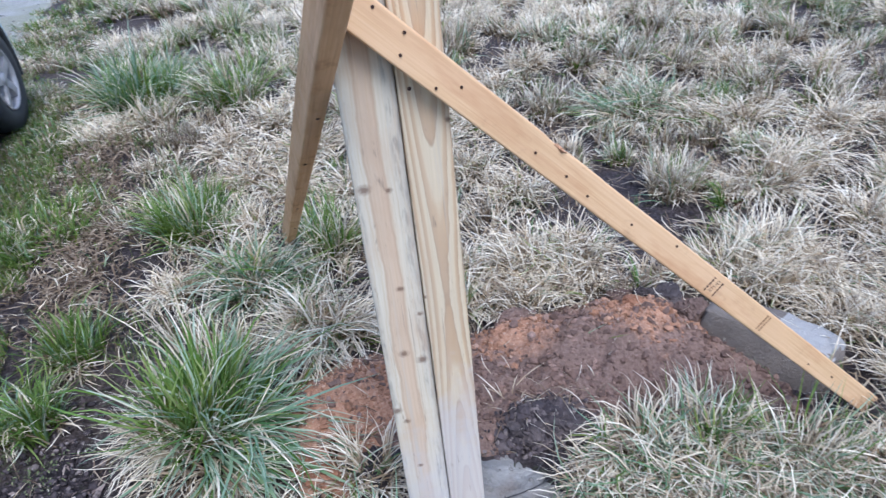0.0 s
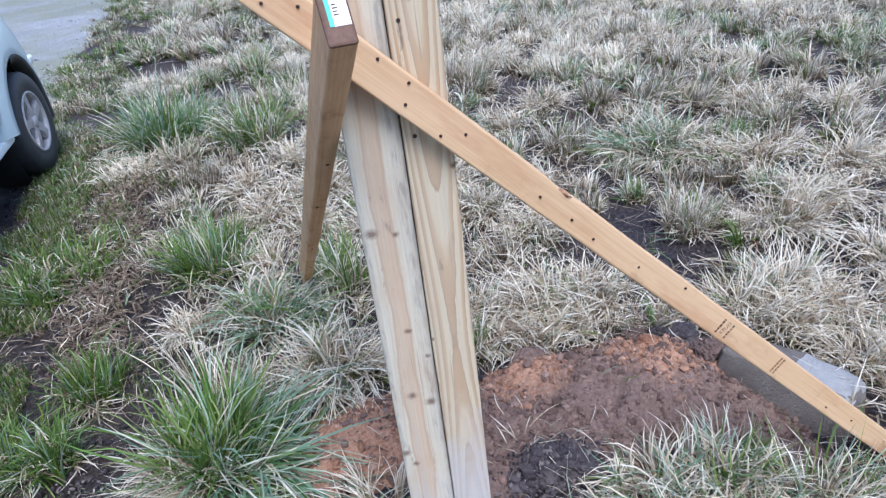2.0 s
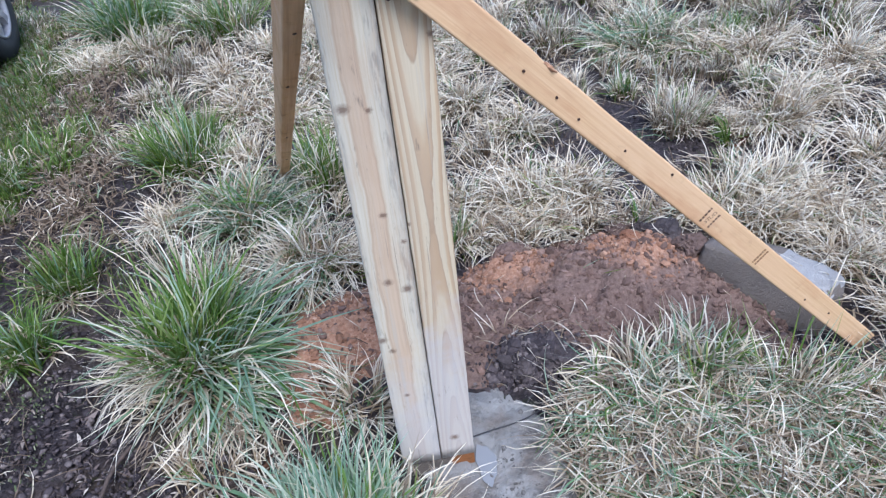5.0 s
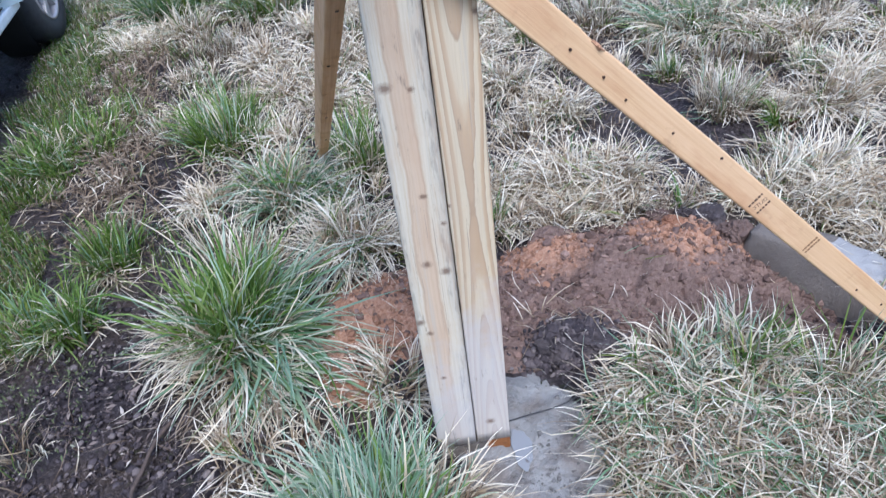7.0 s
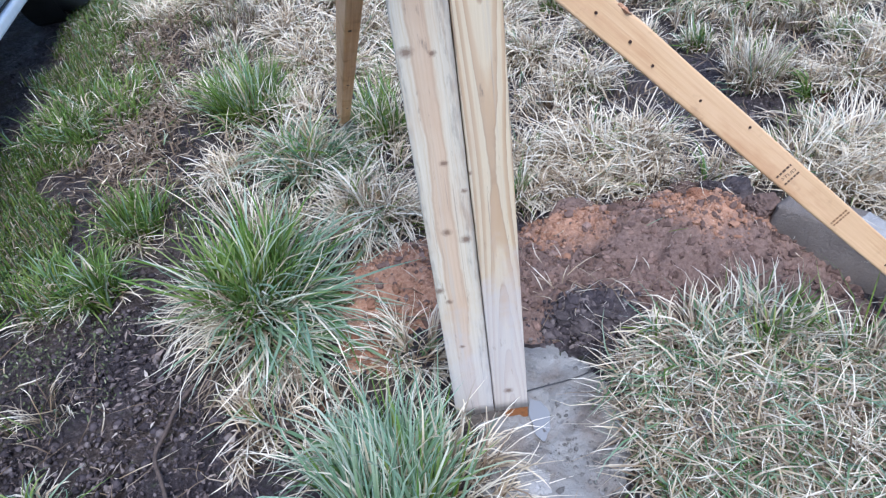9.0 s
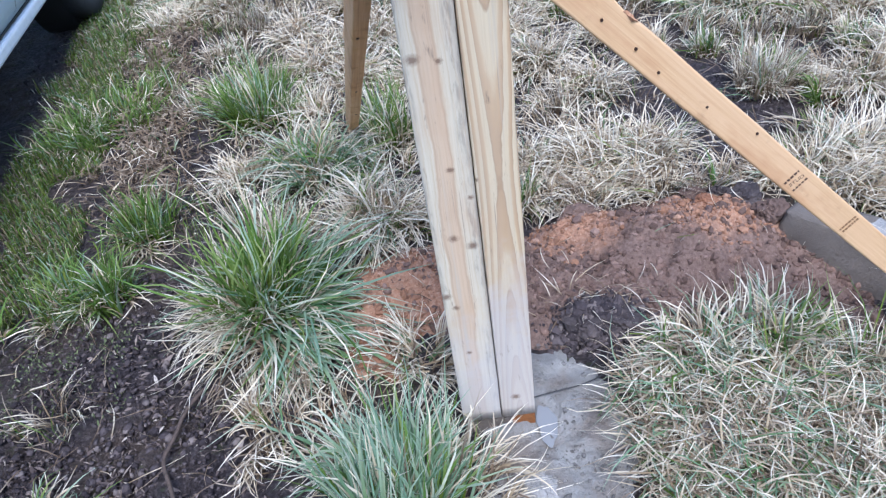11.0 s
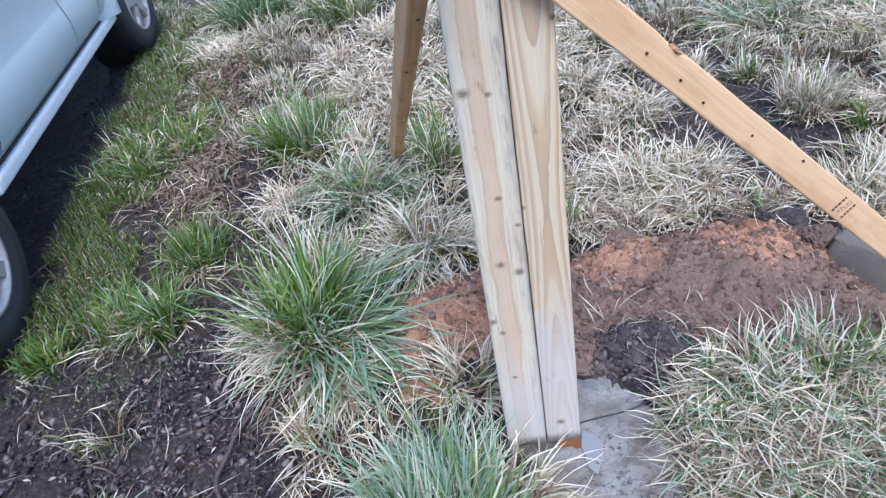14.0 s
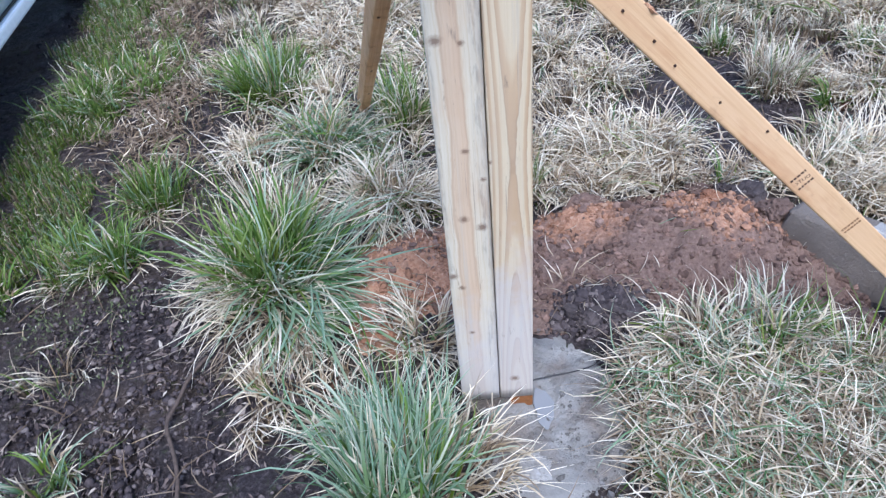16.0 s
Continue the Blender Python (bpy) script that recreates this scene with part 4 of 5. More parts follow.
def wheel(x, y, face, steer=0):
    w = part("wheel", lathe([(0.05, -0.20), (0.215, -0.20), (0.218, -0.02), (0.205, -0.03), (0.20, -0.11), (0.05, -0.11)]), BLACK_PLASTIC, car, "", True)
    w.matrix_local = pose(x, y, WR, 0, 0, steer if face > 0 else 180 + steer)
    part("tyre", lathe([(0.212, -0.20), (0.25, -0.215), (0.335, -0.205), (0.356, -0.18), (0.36, -0.11), (0.356, -0.035), (0.335, -0.008), (0.26, 0.0), (0.212, -0.015)]), RUBBER, w, "", True)
    rim = part("rim", lathe([(0.217, -0.02), (0.215, -0.004), (0.200, -0.006), (0.192, -0.03), (0.186, -0.09)]), ALLOY, w, "silver alloy rim", True)
    for k in range(5):
        bm = bmesh.new()
        pr = [(0.045, 0.034, -0.018), (0.12, 0.026, -0.012), (0.195, 0.034, -0.014)]
        top, bot = [], []
        for r, hw, xx in pr:
            top.append([bm.verts.new((xx, s * hw, r)) for s in (-1, 1)])
            bot.append([bm.verts.new((xx - 0.035, s * hw * 1.15, r)) for s in (-1, 1)])
        for i in range(2):
            bm.faces.new((top[i][0], top[i][1], top[i + 1][1], top[i + 1][0]))
            for s in (0, 1):
                bm.faces.new((top[i][s], top[i + 1][s], bot[i + 1][s], bot[i][s]))
        bmesh.ops.recalc_face_normals(bm, faces=bm.faces[:])
        sp = part("spoke", bm, ALLOY, rim)
        sp.matrix_local = pose(0, 0, 0, 72 * k + 10)
    part("hub", lathe([(0.001, -0.008), (0.03, -0.008), (0.045, -0.016), (0.05, -0.06)], 24), ALLOY, rim, "", True)


for yy in (0.0, WB):
    wheel(0.035, yy, 1, -4 if yy else 0)
    wheel(-WID, yy, -1, -4 if yy else 0)
    part("wheel_well", lathe([(0.02, -0.30), (0.44, -0.30), (0.44, -0.07)], 32), BLACK_PLASTIC, car, "dark wheel well", True).matrix_local = pose(0, yy, WR + 0.02)

# ---------------------------------------------------------------- grass
# mixtures: straw, old straw, green, blue-green


def one_tuft(x, y, n, rad, length, lean, droop, mixture, label, width=0.0055, wind=(0, 0), extra=(), seg=4):
    """A tuft: its standing blades, and a hanging skirt where it has one, as parts."""
    tuft = empty("grass_tuft", pose(0, 0, 0), label, "grass tuft", "grass tufts")
    names = ("blade_clump", "skirt", "side_clump", "stray_clump")
    for k, arr in enumerate([tuft_arrays(x, y, n, rad, length, lean, droop, mixture, width, wind, seg)] + list(extra)):
        me = tri_mesh(names[k], *arr)
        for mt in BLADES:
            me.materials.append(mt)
        tagged(new(names[k], me), kind="stuff").parent = tuft
    if not extra:
        me = tri_mesh("skirt", *tuft_arrays(x, y, n // 4, rad * 1.15, length * 0.8, (0.6, 0.6), 1.2, (0.78, 0.14, 0.04, 0.04), width * 0.85, wind, seg))
        for mt in BLADES:
            me.materials.append(mt)
        tagged(new("skirt", me), kind="stuff").parent = tuft
    return tuft


# the large green tuft beside the heap: upright crown, long blades swept to the heap, a hanging straw skirt
one_tuft(-0.72, 0.60, 480, 0.115, 0.33, (0.0, 0.30), 0.38, (0.03, 0.02, 0.88, 0.07), "large lush green grass tuft with a straw skirt", 0.0100, (0.02, 0.04),
         [tuft_arrays(-0.68, 0.47, 480, 0.13, 0.31, (0.55, 0.6), 1.15, (0.74, 0.22, 0.01, 0.03), 0.0052, (0.10, -0.38), 4),
          tuft_arrays(-0.64, 0.54, 420, 0.10, 0.44, (0.45, 0.40), 0.75, (0.08, 0.02, 0.20, 0.70), 0.0098, (0.50, -0.22), 4, 0.6),
          tuft_arrays(-0.82, 0.60, 220, 0.09, 0.26, (0.3, 0.5), 0.9, (0.86, 0.12, 0.01, 0.01), 0.0048, (-0.22, -0.06), 4)])
one_tuft(-0.74, 0.70, 26, 0.09, 0.52, (0.1, 0.35), 0.12, (0.95, 0.05, 0.0, 0.0), "few long pale stalks standing in the large tuft", 0.0056, (-0.10, 0.0), (), 4)
# blue-green tuft in front of the post
one_tuft(-0.26, -0.20, 560, 0.13, 0.30, (0.0, 0.28), 0.10, (0.14, 0.02, 0.06, 0.78), "blue-green grass tuft in front of the post's foot", 0.0090, (0.02, 0.10),
         [tuft_arrays(-0.15, -0.20, 240, 0.12, 0.23, (0.4, 0.5), 0.9, (0.76, 0.18, 0.0, 0.06), 0.0050, (0.28, 0.05), 4),
          tuft_arrays(-0.34, -0.02, 150, 0.12, 0.21, (0.3, 0.5), 0.7, (0.72, 0.16, 0.02, 0.10), 0.0050, (0.0, 0.15), 4)])
one_tuft(-0.58, 0.09, 240, 0.14, 0.16, (0.8, 0.5), 1.1, (0.58, 0.40, 0.01, 0.01), "flattened straw tuft on the bare soil's edge", 0.0046, (0.0, 0.0))
# wide tuft beside the wet concrete: two crowns over a broad drooping mat
one_tuft(0.76, 0.13, 420, 0.13, 0.21, (0.05, 0.7), 0.7, (0.50, 0.15, 0.08, 0.27), "wide straw and green grass tuft beside the heap", 0.0066, (0.0, -0.02),
         [tuft_arrays(0.66, -0.02, 620, 0.20, 0.23, (0.5, 0.7), 1.1, (0.52, 0.24, 0.03, 0.21), 0.0056, (-0.16, -0.20), 4),
          tuft_arrays(0.84, 0.17, 120, 0.05, 0.19, (0.1, 0.5), 0.5, (0.12, 0.08, 0.72, 0.08), 0.0070, (0.1, -0.05), 4),
          tuft_arrays(0.78, 0.18, 44, 0.12, 0.29, (0.05, 0.65), 0.35, (0.72, 0.06, 0.08, 0.14), 0.0058, (0.0, 0.02), 4)])
one_tuft(0.56, 0.15, 240, 0.10, 0.20, (0.2, 0.7), 0.8, (0.52, 0.20, 0.08, 0.20), "low grey-green tuft at the topsoil's edge", 0.0062, (-0.15, -0.1))
one_tuft(-0.19, 0.27, 190, 0.07, 0.21, (0.5, 0.6), 0.9, (0.84, 0.12, 0.0, 0.04), "small straw tuft between post and heap", 0.0054, (0.2, -0.1))
one_tuft(-0.56, 1.38, 480, 0.15, 0.32, (0.2, 0.75), 0.9, (0.44, 0.04, 0.14, 0.38), "drooping pale green tuft by the back brace", 0.0074, (0.12, -0.08))
one_tuft(-0.30, 0.98, 560, 0.15, 0.29, (0.25, 0.8), 1.1, (0.88, 0.05, 0.04, 0.03), "dry straw tuft behind the heap", 0.0058, (-0.02, -0.18))
one_tuft(-0.93, 1.99, 560, 0.15, 0.32, (0.05, 0.5), 0.4, (0.06, 0.03, 0.70, 0.21), "dark green tuft beyond the bare patch", 0.0085)
one_tuft(-1.56, 4.15, 700, 0.24, 0.48, (0.05, 0.6), 0.5, (0.06, 0.02, 0.40, 0.52), "large green tuft on the verge", 0.0110)
one_tuft(-0.86, 3.85, 420, 0.20, 0.44, (0.1, 0.7), 0.6, (0.34, 0.08, 0.44, 0.14), "half-green tuft on the verge", 0.0100)
one_tuft(-0.25, 1.60, 300, 0.10, 0.31, (0.05, 0.5), 0.5, (0.34, 0.06, 0.52, 0.08), "yellow-green tuft by the back brace's foot", 0.0070)
one_tuft(1.37, 1.58, 420, 0.11, 0.21, (0.02, 0.40), 0.2, (0.50, 0.38, 0.10, 0.02), "upright tan tuft beside bare soil", 0.0060)
one_tuft(1.60, 2.56, 620, 0.20, 0.36, (0.25, 0.6), 0.9, (0.46, 0.05, 0.11, 0.38), "arching blue-green tuft in the field", 0.0078, (-0.28, -0.05))
one_tuft(-1.74, 2.16, 560, 0.26, 0.19, (0.1, 0.6), 0.5, (0.10, 0.05, 0.75, 0.10), "fresh green grass patch beside the car", 0.0072)
one_tuft(-1.90, 2.02, 260, 0.17, 0.17, (0.1, 0.6), 0.6, (0.08, 0.03, 0.70, 0.19), "fresh green grass patch beside the car", 0.0072)
one_tuft(-1.62, 2.42, 240, 0.20, 0.16, (0.1, 0.6), 0.6, (0.10, 0.06, 0.68, 0.16), "fresh green grass patch beside the car", 0.0070)
one_tuft(-1.42, 0.80, 360, 0.14, 0.18, (0.05, 0.5), 0.5, (0.02, 0.03, 0.68, 0.27), "green tuft near the car's wheel", 0.0060)
one_tuft(-1.26, 0.72, 220, 0.07, 0.19, (0.05, 0.4), 0.4, (0.08, 0.04, 0.76, 0.12), "upright green tuft at the soil's edge", 0.0074)
one_tuft(-1.25, 1.13, 320, 0.09, 0.22, (0.05, 0.45), 0.4, (0.08, 0.03, 0.74, 0.15), "small green tuft at the soil's edge", 0.0072)
one_tuft(-1.70, 0.60, 120, 0.07, 0.13, (0.1, 0.6), 0.5, (0.08, 0.04, 0.70, 0.18), "small green tuft beside the tyre", 0.0070)
one_tuft(-1.22, -0.12, 120, 0.06, 0.15, (0.1, 0.6), 0.5, (0.25, 0.05, 0.30, 0.4), "small green tuft on the bare soil", 0.0070)
one_tuft(0.98, -0.02, 150, 0.09, 0.26, (0.05, 0.55), 0.4, (0.48, 0.08, 0.30, 0.14), "thin upright tuft by the brace's foot", 0.0064)
one_tuft(1.24, 0.90, 260, 0.11, 0.24, (0.1, 0.6), 0.8, (0.72, 0.18, 0.05, 0.05), "straw tuft behind the heap's end", 0.0058)
one_tuft(0.86, 0.86, 90, 0.05, 0.20, (0.05, 0.5), 0.5, (0.3, 0.55, 0.1, 0.05), "small brown tuft behind the heap", 0.0054)
one_tuft(0.19, 0.98, 90, 0.05, 0.20, (0.05, 0.45), 0.3, (0.22, 0.08, 0.62, 0.08), "small yellow-green tuft beside the post", 0.0064)
one_tuft(-1.33, 0.24, 60, 0.08, 0.15, (0.1, 0.6), 0.4, (0.45, 0.50, 0.04, 0.01), "thin brown straw sprig on the bare soil", 0.0044)
for x, y in ((0.06, 0.98), (0.30, 1.02), (0.47, 0.94), (0.74, 0.93), (1.02, 0.92)):
    one_tuft(x, y, 150, 0.08, 0.17, (0.3, 0.7), 0.9, (0.82, 0.14, 0.02, 0.02), "low straw tuft at the back of the heap", 0.0056, (0.0, -0.1))
one_tuft(1.54, 1.40, 70, 0.05, 0.12, (0.3, 0.7), 0.6, (0.05, 0.05, 0.80, 0.10), "low green sprig on the bare soil", 0.0080)

# tufts of the field behind the heap: x, y, size
PLACED = []
PALE_TUFTS = ((0.45, 2.10, 1.1), (0.68, 1.80, 1.0), (0.32, 1.22, 0.9), (0.54, 1.20, 1.15), (0.76, 1.14, 0.95), (0.60, 0.98, 0.6), (1.80, 1.50, 1.25), (2.06, 1.64, 1.2),
              (1.49, 0.92, 1.15), (1.58, 0.70, 0.9), (2.08, 2.22, 1.0), (1.84, 2.32, 0.9), (-0.66, 2.50, 1.1), (-0.80, 2.92, 1.1), (-0.92, 1.42, 0.8), (-0.44, 2.25, 1.0),
              (-0.12, 2.05, 1.0), (0.10, 1.62, 1.1), (0.06, 1.28, 0.8), (-0.36, 2.75, 1.1), (0.08, 2.70, 1.1), (0.38, 2.55, 1.0))
PALER_TUFTS = ((2.40, 1.30, 1.1), (2.42, 1.92, 1.1), (2.02, 1.08, 1.0), (1.96, 0.72, 1.0), (1.74, 0.42, 1.0), (1.52, 0.20, 0.8), (2.55, 0.9, 1.0), (-0.62, 1.72, 0.7),
               (2.54, 3.06, 1.1), (1.25, 3.70, 1.1), (0.46, 3.10, 1.0), (0.86, 2.35, 0.8), (-0.55, 3.30, 1.0), (0.90, 3.35, 1.0), (2.80, 1.60, 1.1), (2.95, 2.75, 1.0), (1.35, 0.74, 0.8), (1.46, 0.52, 0.8))
TAN_TUFTS = ((1.14, 2.80, 1.1), (2.64, 2.26, 1.1), (2.42, 2.60, 1.0), (1.98, 3.50, 1.1), (2.20, 3.22, 1.0), (0.88, 4.25, 1.2), (1.61, 3.52, 1.0), (3.17, 3.45, 1.2), (-0.05, 3.35, 1.0), (1.02, 1.98, 0.6))
GREEN_TUFTS = ((1.30, 2.02, 0.7), (2.08, 2.50, 0.9), (0.74, 2.78, 1.1), (-1.11, 6.0, 1.5), (-0.64, 5.5, 1.4), (3.70, 3.66, 1.0), (0.14, 4.1, 1.0), (1.92, 1.86, 0.7))
for rows, mix4, ln, le, dr, label in (
        (PALE_TUFTS, (0.84, 0.09, 0.04, 0.03), 0.27, (0.15, 0.75), 0.95, "pale drooping straw tuft in the field"),
        (PALER_TUFTS, (0.88, 0.08, 0.02, 0.02), 0.28, (0.10, 0.70), 0.80, "bleached straw tuft in the field"),
        (TAN_TUFTS, (0.42, 0.42, 0.12, 0.04), 0.27, (0.02, 0.45), 0.30, "upright tan tuft with dark stems in the field"),
        (GREEN_TUFTS, (0.40, 0.10, 0.34, 0.16), 0.26, (0.05, 0.50), 0.45, "straw tuft with fresh green blades in the field")):
    for x, y, k in rows:
        PLACED.append((x, y))
        k *= 0.82
        one_tuft(x, y, int(400 * k), 0.12 * k, ln * k * rng.uniform(0.92, 1.08), le, dr * rng.uniform(0.8, 1.2), mix4, label, 0.0056 + 0.0007 * y, (rng.normal(0, 0.14), rng.normal(-0.05, 0.12)))
PLACED += [(-0.56, 1.38), (-0.3, 0.98), (-0.93, 1.99), (-1.56, 4.15), (-0.86, 3.85), (-0.25, 1.6), (1.36, 1.55), (1.58, 2.54), (1.24, 0.9)]

# bare places: x, y, radius along x, radius along y
BARE = [(0.13, -0.02, 0.30, 0.36), (-0.98, 0.02, 0.50, 0.48), (-1.08, 0.55, 0.22, 0.45), (-1.55, -0.1, 0.55, 0.78), (-0.55, 0.25, 0.25, 0.2), (1.42, 1.31, 0.36, 0.16), (1.10, 1.74, 0.18, 0.24),
        (1.20, 2.36, 0.14, 0.12), (2.50, 2.45, 0.20, 0.10), (-1.16, 1.55, 0.20, 0.26), (-1.97, 6.9, 0.5, 0.4), (-1.33, 5.4, 0.4, 0.3), (-1.53, 2.98, 0.16, 0.14),
        (-3.05, 10.1, 0.5, 0.5), (0.32, 0.56, 0.72, 0.36), (0.95, 0.44, 0.32, 0.30), (0.94, 1.14, 0.10, 0.08), (-2.37, 5.2, 0.35, 0.3)]


def bare(x, y):
    return any(((x - cx) / rx) ** 2 + ((y - cy) / ry) ** 2 < 1 for cx, cy, rx, ry in BARE)


def under_car(x, y):
    c, s = math.cos(radians(8.9)), math.sin(radians(8.9))
    dx, dy = x + 1.89, y - 0.80
    lx, ly = dx * c + dy * s, -dx * s + dy * c
    return -2.0 < lx < -0.06 and -0.9 < ly < 3.9


def on_drive(x, y):
    return y > 4.6 and x < -2.85 - 0.155 * (y - 4.6) - 0.45 * rng.random() ** 2


def verge(x, y):
    """True over the greener strip along the car and driveway."""
    return x < -1.22 - 0.17 * y + 0.10 * math.sin(y * 3) and y > 0.6


def worn(x, y):
    """True on the thin brown strip between verge and field."""
    return -0.40 < x + 0.95 + 0.17 * y < 0.05 + 0.05 * math.sin(y * 5) and y < 3.4


dry, fresh = [], []


def sow(x0, x1, y0, y1, step, n, length, width, keep=lambda x, y: True, gap=0.30):
    """Tufts standing apart on a loose grid, of three kinds that gather in drifts, with dark hollows between them."""
    row, y = 0, y0
    while y < y1:
        x = x0 + (row % 2) * step / 2
        while x < x1:
            px, py = x + rng.uniform(-0.33, 0.33) * step, y + rng.uniform(-0.33, 0.33) * step
            x += step
            if bare(px, py) or under_car(px, py) or on_drive(px, py) or not keep(px, py) or any(abs(px - a) < gap and abs(py - b) < gap for a, b in PLACED):
                continue
            if py < -0.9 and abs(px) < 0.5:
                continue
            k = rng.uniform(0.7, 1.3)
            g = rng.random() + 0.55 * noise.noise(Vector((px * 0.9, py * 0.7, 3.3)))
            wind = (rng.normal(0, 0.15), rng.normal(-0.05, 0.13))
            if verge(px, py):
                if py < 2.7:
                    continue
                mix4 = (0.20, 0.18, 0.44, 0.18) if g < 0.55 else (0.34, 0.42, 0.18, 0.06)
                fresh.append(tuft_arrays(px, py, int(n * 1.1 * k), step * 0.6, length * 0.42 * k, (0.2, 0.7), 0.6, mix4, width * 0.8, (0, 0), 3))
            elif worn(px, py):
                dry.append(tuft_arrays(px, py, int(n * 0.3 * k), step * 0.6, length * 0.4, (0.7, 0.6), 1.0, (0.26, 0.70, 0.03, 0.01), width, (0, 0), 3))
            elif g < 0.58:
                dry.append(tuft_arrays(px, py, int(n * k), step * 0.36 * k, length * k, (0.05, 0.6), rng.uniform(0.25, 0.9), (0.86, 0.09, 0.03, 0.02), width, wind, 3))
            elif g < 0.82:
                dry.append(tuft_arrays(px, py, int(n * k), step * 0.30 * k, length * k, (0.02, 0.45), 0.3, (0.40, 0.46, 0.10, 0.04), width, wind, 3))
            else:
                dry.append(tuft_arrays(px, py, int(n * k), step * 0.30 * k, length * k, (0.05, 0.55), 0.5, (0.46, 0.14, 0.24, 0.16), width, wind, 3))
        y += step * 0.87
        row += 1


sow(-2.2, 4.2, 0.85, 3.6, 0.28, 150, 0.13, 0.0060, lambda x, y: -2.4 < x < 1.4 + 0.75 * (y + 1.2) and (x < 0.1 or y > 0.95 or x > 1.2), 0.21)
sow(-4.4, 6.4, 3.6, 7.0, 0.33, 270, 0.20, 0.0088, lambda x, y: -2.2 - 0.2 * y < x < 1.6 + 0.75 * (y + 1.2))
sow(-6.0, 12.0, 7.0, 14.0, 0.42, 200, 0.23, 0.0135, lambda x, y: -2.2 - 0.3 * y < x < 1.6 + 0.75 * (y + 1.2))
sow(-14.0, 22.0, 14.0, 30.0, 0.8, 80, 0.45, 0.024, lambda x, y: -6.2 - 0.1 * y < x < 1.6 + 0.75 * (y + 1.2))
sow(-9.0, 10.0, -9.0, -1.2, 0.42, 90, 0.28, 0.009, lambda x, y: y < -1.9 or abs(x) > 0.9)
sow(1.3, 10.0, -1.2, 8.0, 0.38, 100, 0.26, 0.008, lambda x, y: x > (1.4 + 0.75 * (y + 1.2) if y > 0.85 else 1.3))
sow(-9.0, -4.2, -1.2, 4.4, 0.42, 70, 0.26, 0.009)
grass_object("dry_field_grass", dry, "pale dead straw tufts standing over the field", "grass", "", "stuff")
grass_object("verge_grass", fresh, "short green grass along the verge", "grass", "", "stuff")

# loose straw lying flat over soil and matted grass
n = 5200
x, y = rng.uniform(-2.4, 3.0, n), rng.uniform(-1.0, 3.6, n)
ok = np.array([heap_h(a, b) < 0.04 and not (abs(a - 0.1) < 0.22 and abs(b) < 0.32) and not under_car(a, b) for a, b in zip(x, y)])
ok &= rng.random(n) < np.where(np.hypot(x + 1.05, y - 0.1) < 0.6, 0.6, 1.0)
x, y = x[ok], y[ok]
n = len(x)
v, t, al, per = blades(np.stack([x, y, gh(x, y) + rng.uniform(0.004, 0.03, n)], 1), rng.random(n) * 6.28, rng.uniform(0.06, 0.20, n), np.full(n, 1.45), rng.uniform(0, 0.4, n),
                       rng.uniform(0.002, 0.0045, n), rng.normal(0, 0.7, n), 3)
grass_object("loose_straw", [(v, t, al, np.repeat(rng.choice(4, n, p=(0.30, 0.67, 0.02, 0.01)), per))], "loose dead straw lying on the ground", "straw", "", "stuff")

n = 170
x = np.concatenate([rng.uniform(-0.35, 1.1, 100), rng.normal(0.36, 0.09, 70)])
y = np.concatenate([rng.uniform(0.25, 0.95, 100), rng.normal(0.33, 0.06, 70)])
v, t, al, per = blades(np.stack([x, y, gh(x, y) + heap_h(x, y) - 0.005], 1), rng.random(n) * 6.28, rng.uniform(0.03, 0.13, n), rng.uniform(0.6, 1.5, n), rng.uniform(0, 0.5, n),
                       rng.uniform(0.002, 0.004, n), rng.normal(0, 0.7, n), 3)
grass_object("heap_straw", [(v, t, al, np.repeat(rng.choice(4, n, p=(0.7, 0.28, 0.01, 0.01)), per))], "stray straws sticking out of the dug earth", "straw", "", "stuff")

n = 14000
y = 0.9 + 10.6 * rng.random(n) ** 1.5
x = -1.2 - 0.1 * y + rng.random(n) * (3.4 + 0.92 * y)
ok = np.array([not bare(a, b) for a, b in zip(x, y)])
x, y = x[ok], y[ok]
n = len(x)
v, t, al, per = blades(np.stack([x, y, gh(x, y) - 0.005], 1), rng.random(n) * 6.28, rng.uniform(0.03, 0.10, n) * (1 + 0.04 * y), rng.uniform(0.2, 1.2, n), rng.uniform(0, 0.9, n),
                       (0.0035 + 0.0009 * y) * rng.uniform(0.6, 1.2, n), rng.normal(0, 0.6, n), 3)
grass_object("stubble", [(v, t, al, np.repeat(rng.choice(4, n, p=(0.34, 0.56, 0.06, 0.04)), per))], "brown dead stubble between the tufts", "grass", "", "stuff")

# pale dead blades fallen round the tufts behind heap and post
spots = np.array(PALE_TUFTS + PALER_TUFTS)
n = 6500
pick = spots[rng.integers(0, len(spots), n)]
x, y = pick[:, 0] + rng.normal(0, 0.15, n), pick[:, 1] + rng.normal(0, 0.13, n)
ok = np.array([not bare(a, b) and heap_h(a, b) < 0.05 for a, b in zip(x, y)])
x, y = x[ok], y[ok]
n = len(x)
v, t, al, per = blades(np.stack([x, y, gh(x, y) + rng.uniform(0.01, 0.13, n)], 1), rng.random(n) * 6.28, rng.uniform(0.07, 0.22, n), rng.uniform(0.7, 1.5, n), rng.uniform(0.2, 1.2, n),
                       (0.0034 + 0.0009 * y) * rng.uniform(0.7, 1.4, n), rng.normal(0, 0.9, n), 3)
grass_object("fallen_straw", [(v, t, al, np.repeat(rng.choice(4, n, p=(0.88, 0.10, 0.01, 0.01)), per))], "pale dead blades fallen across the tufts", "straw", "", "stuff")

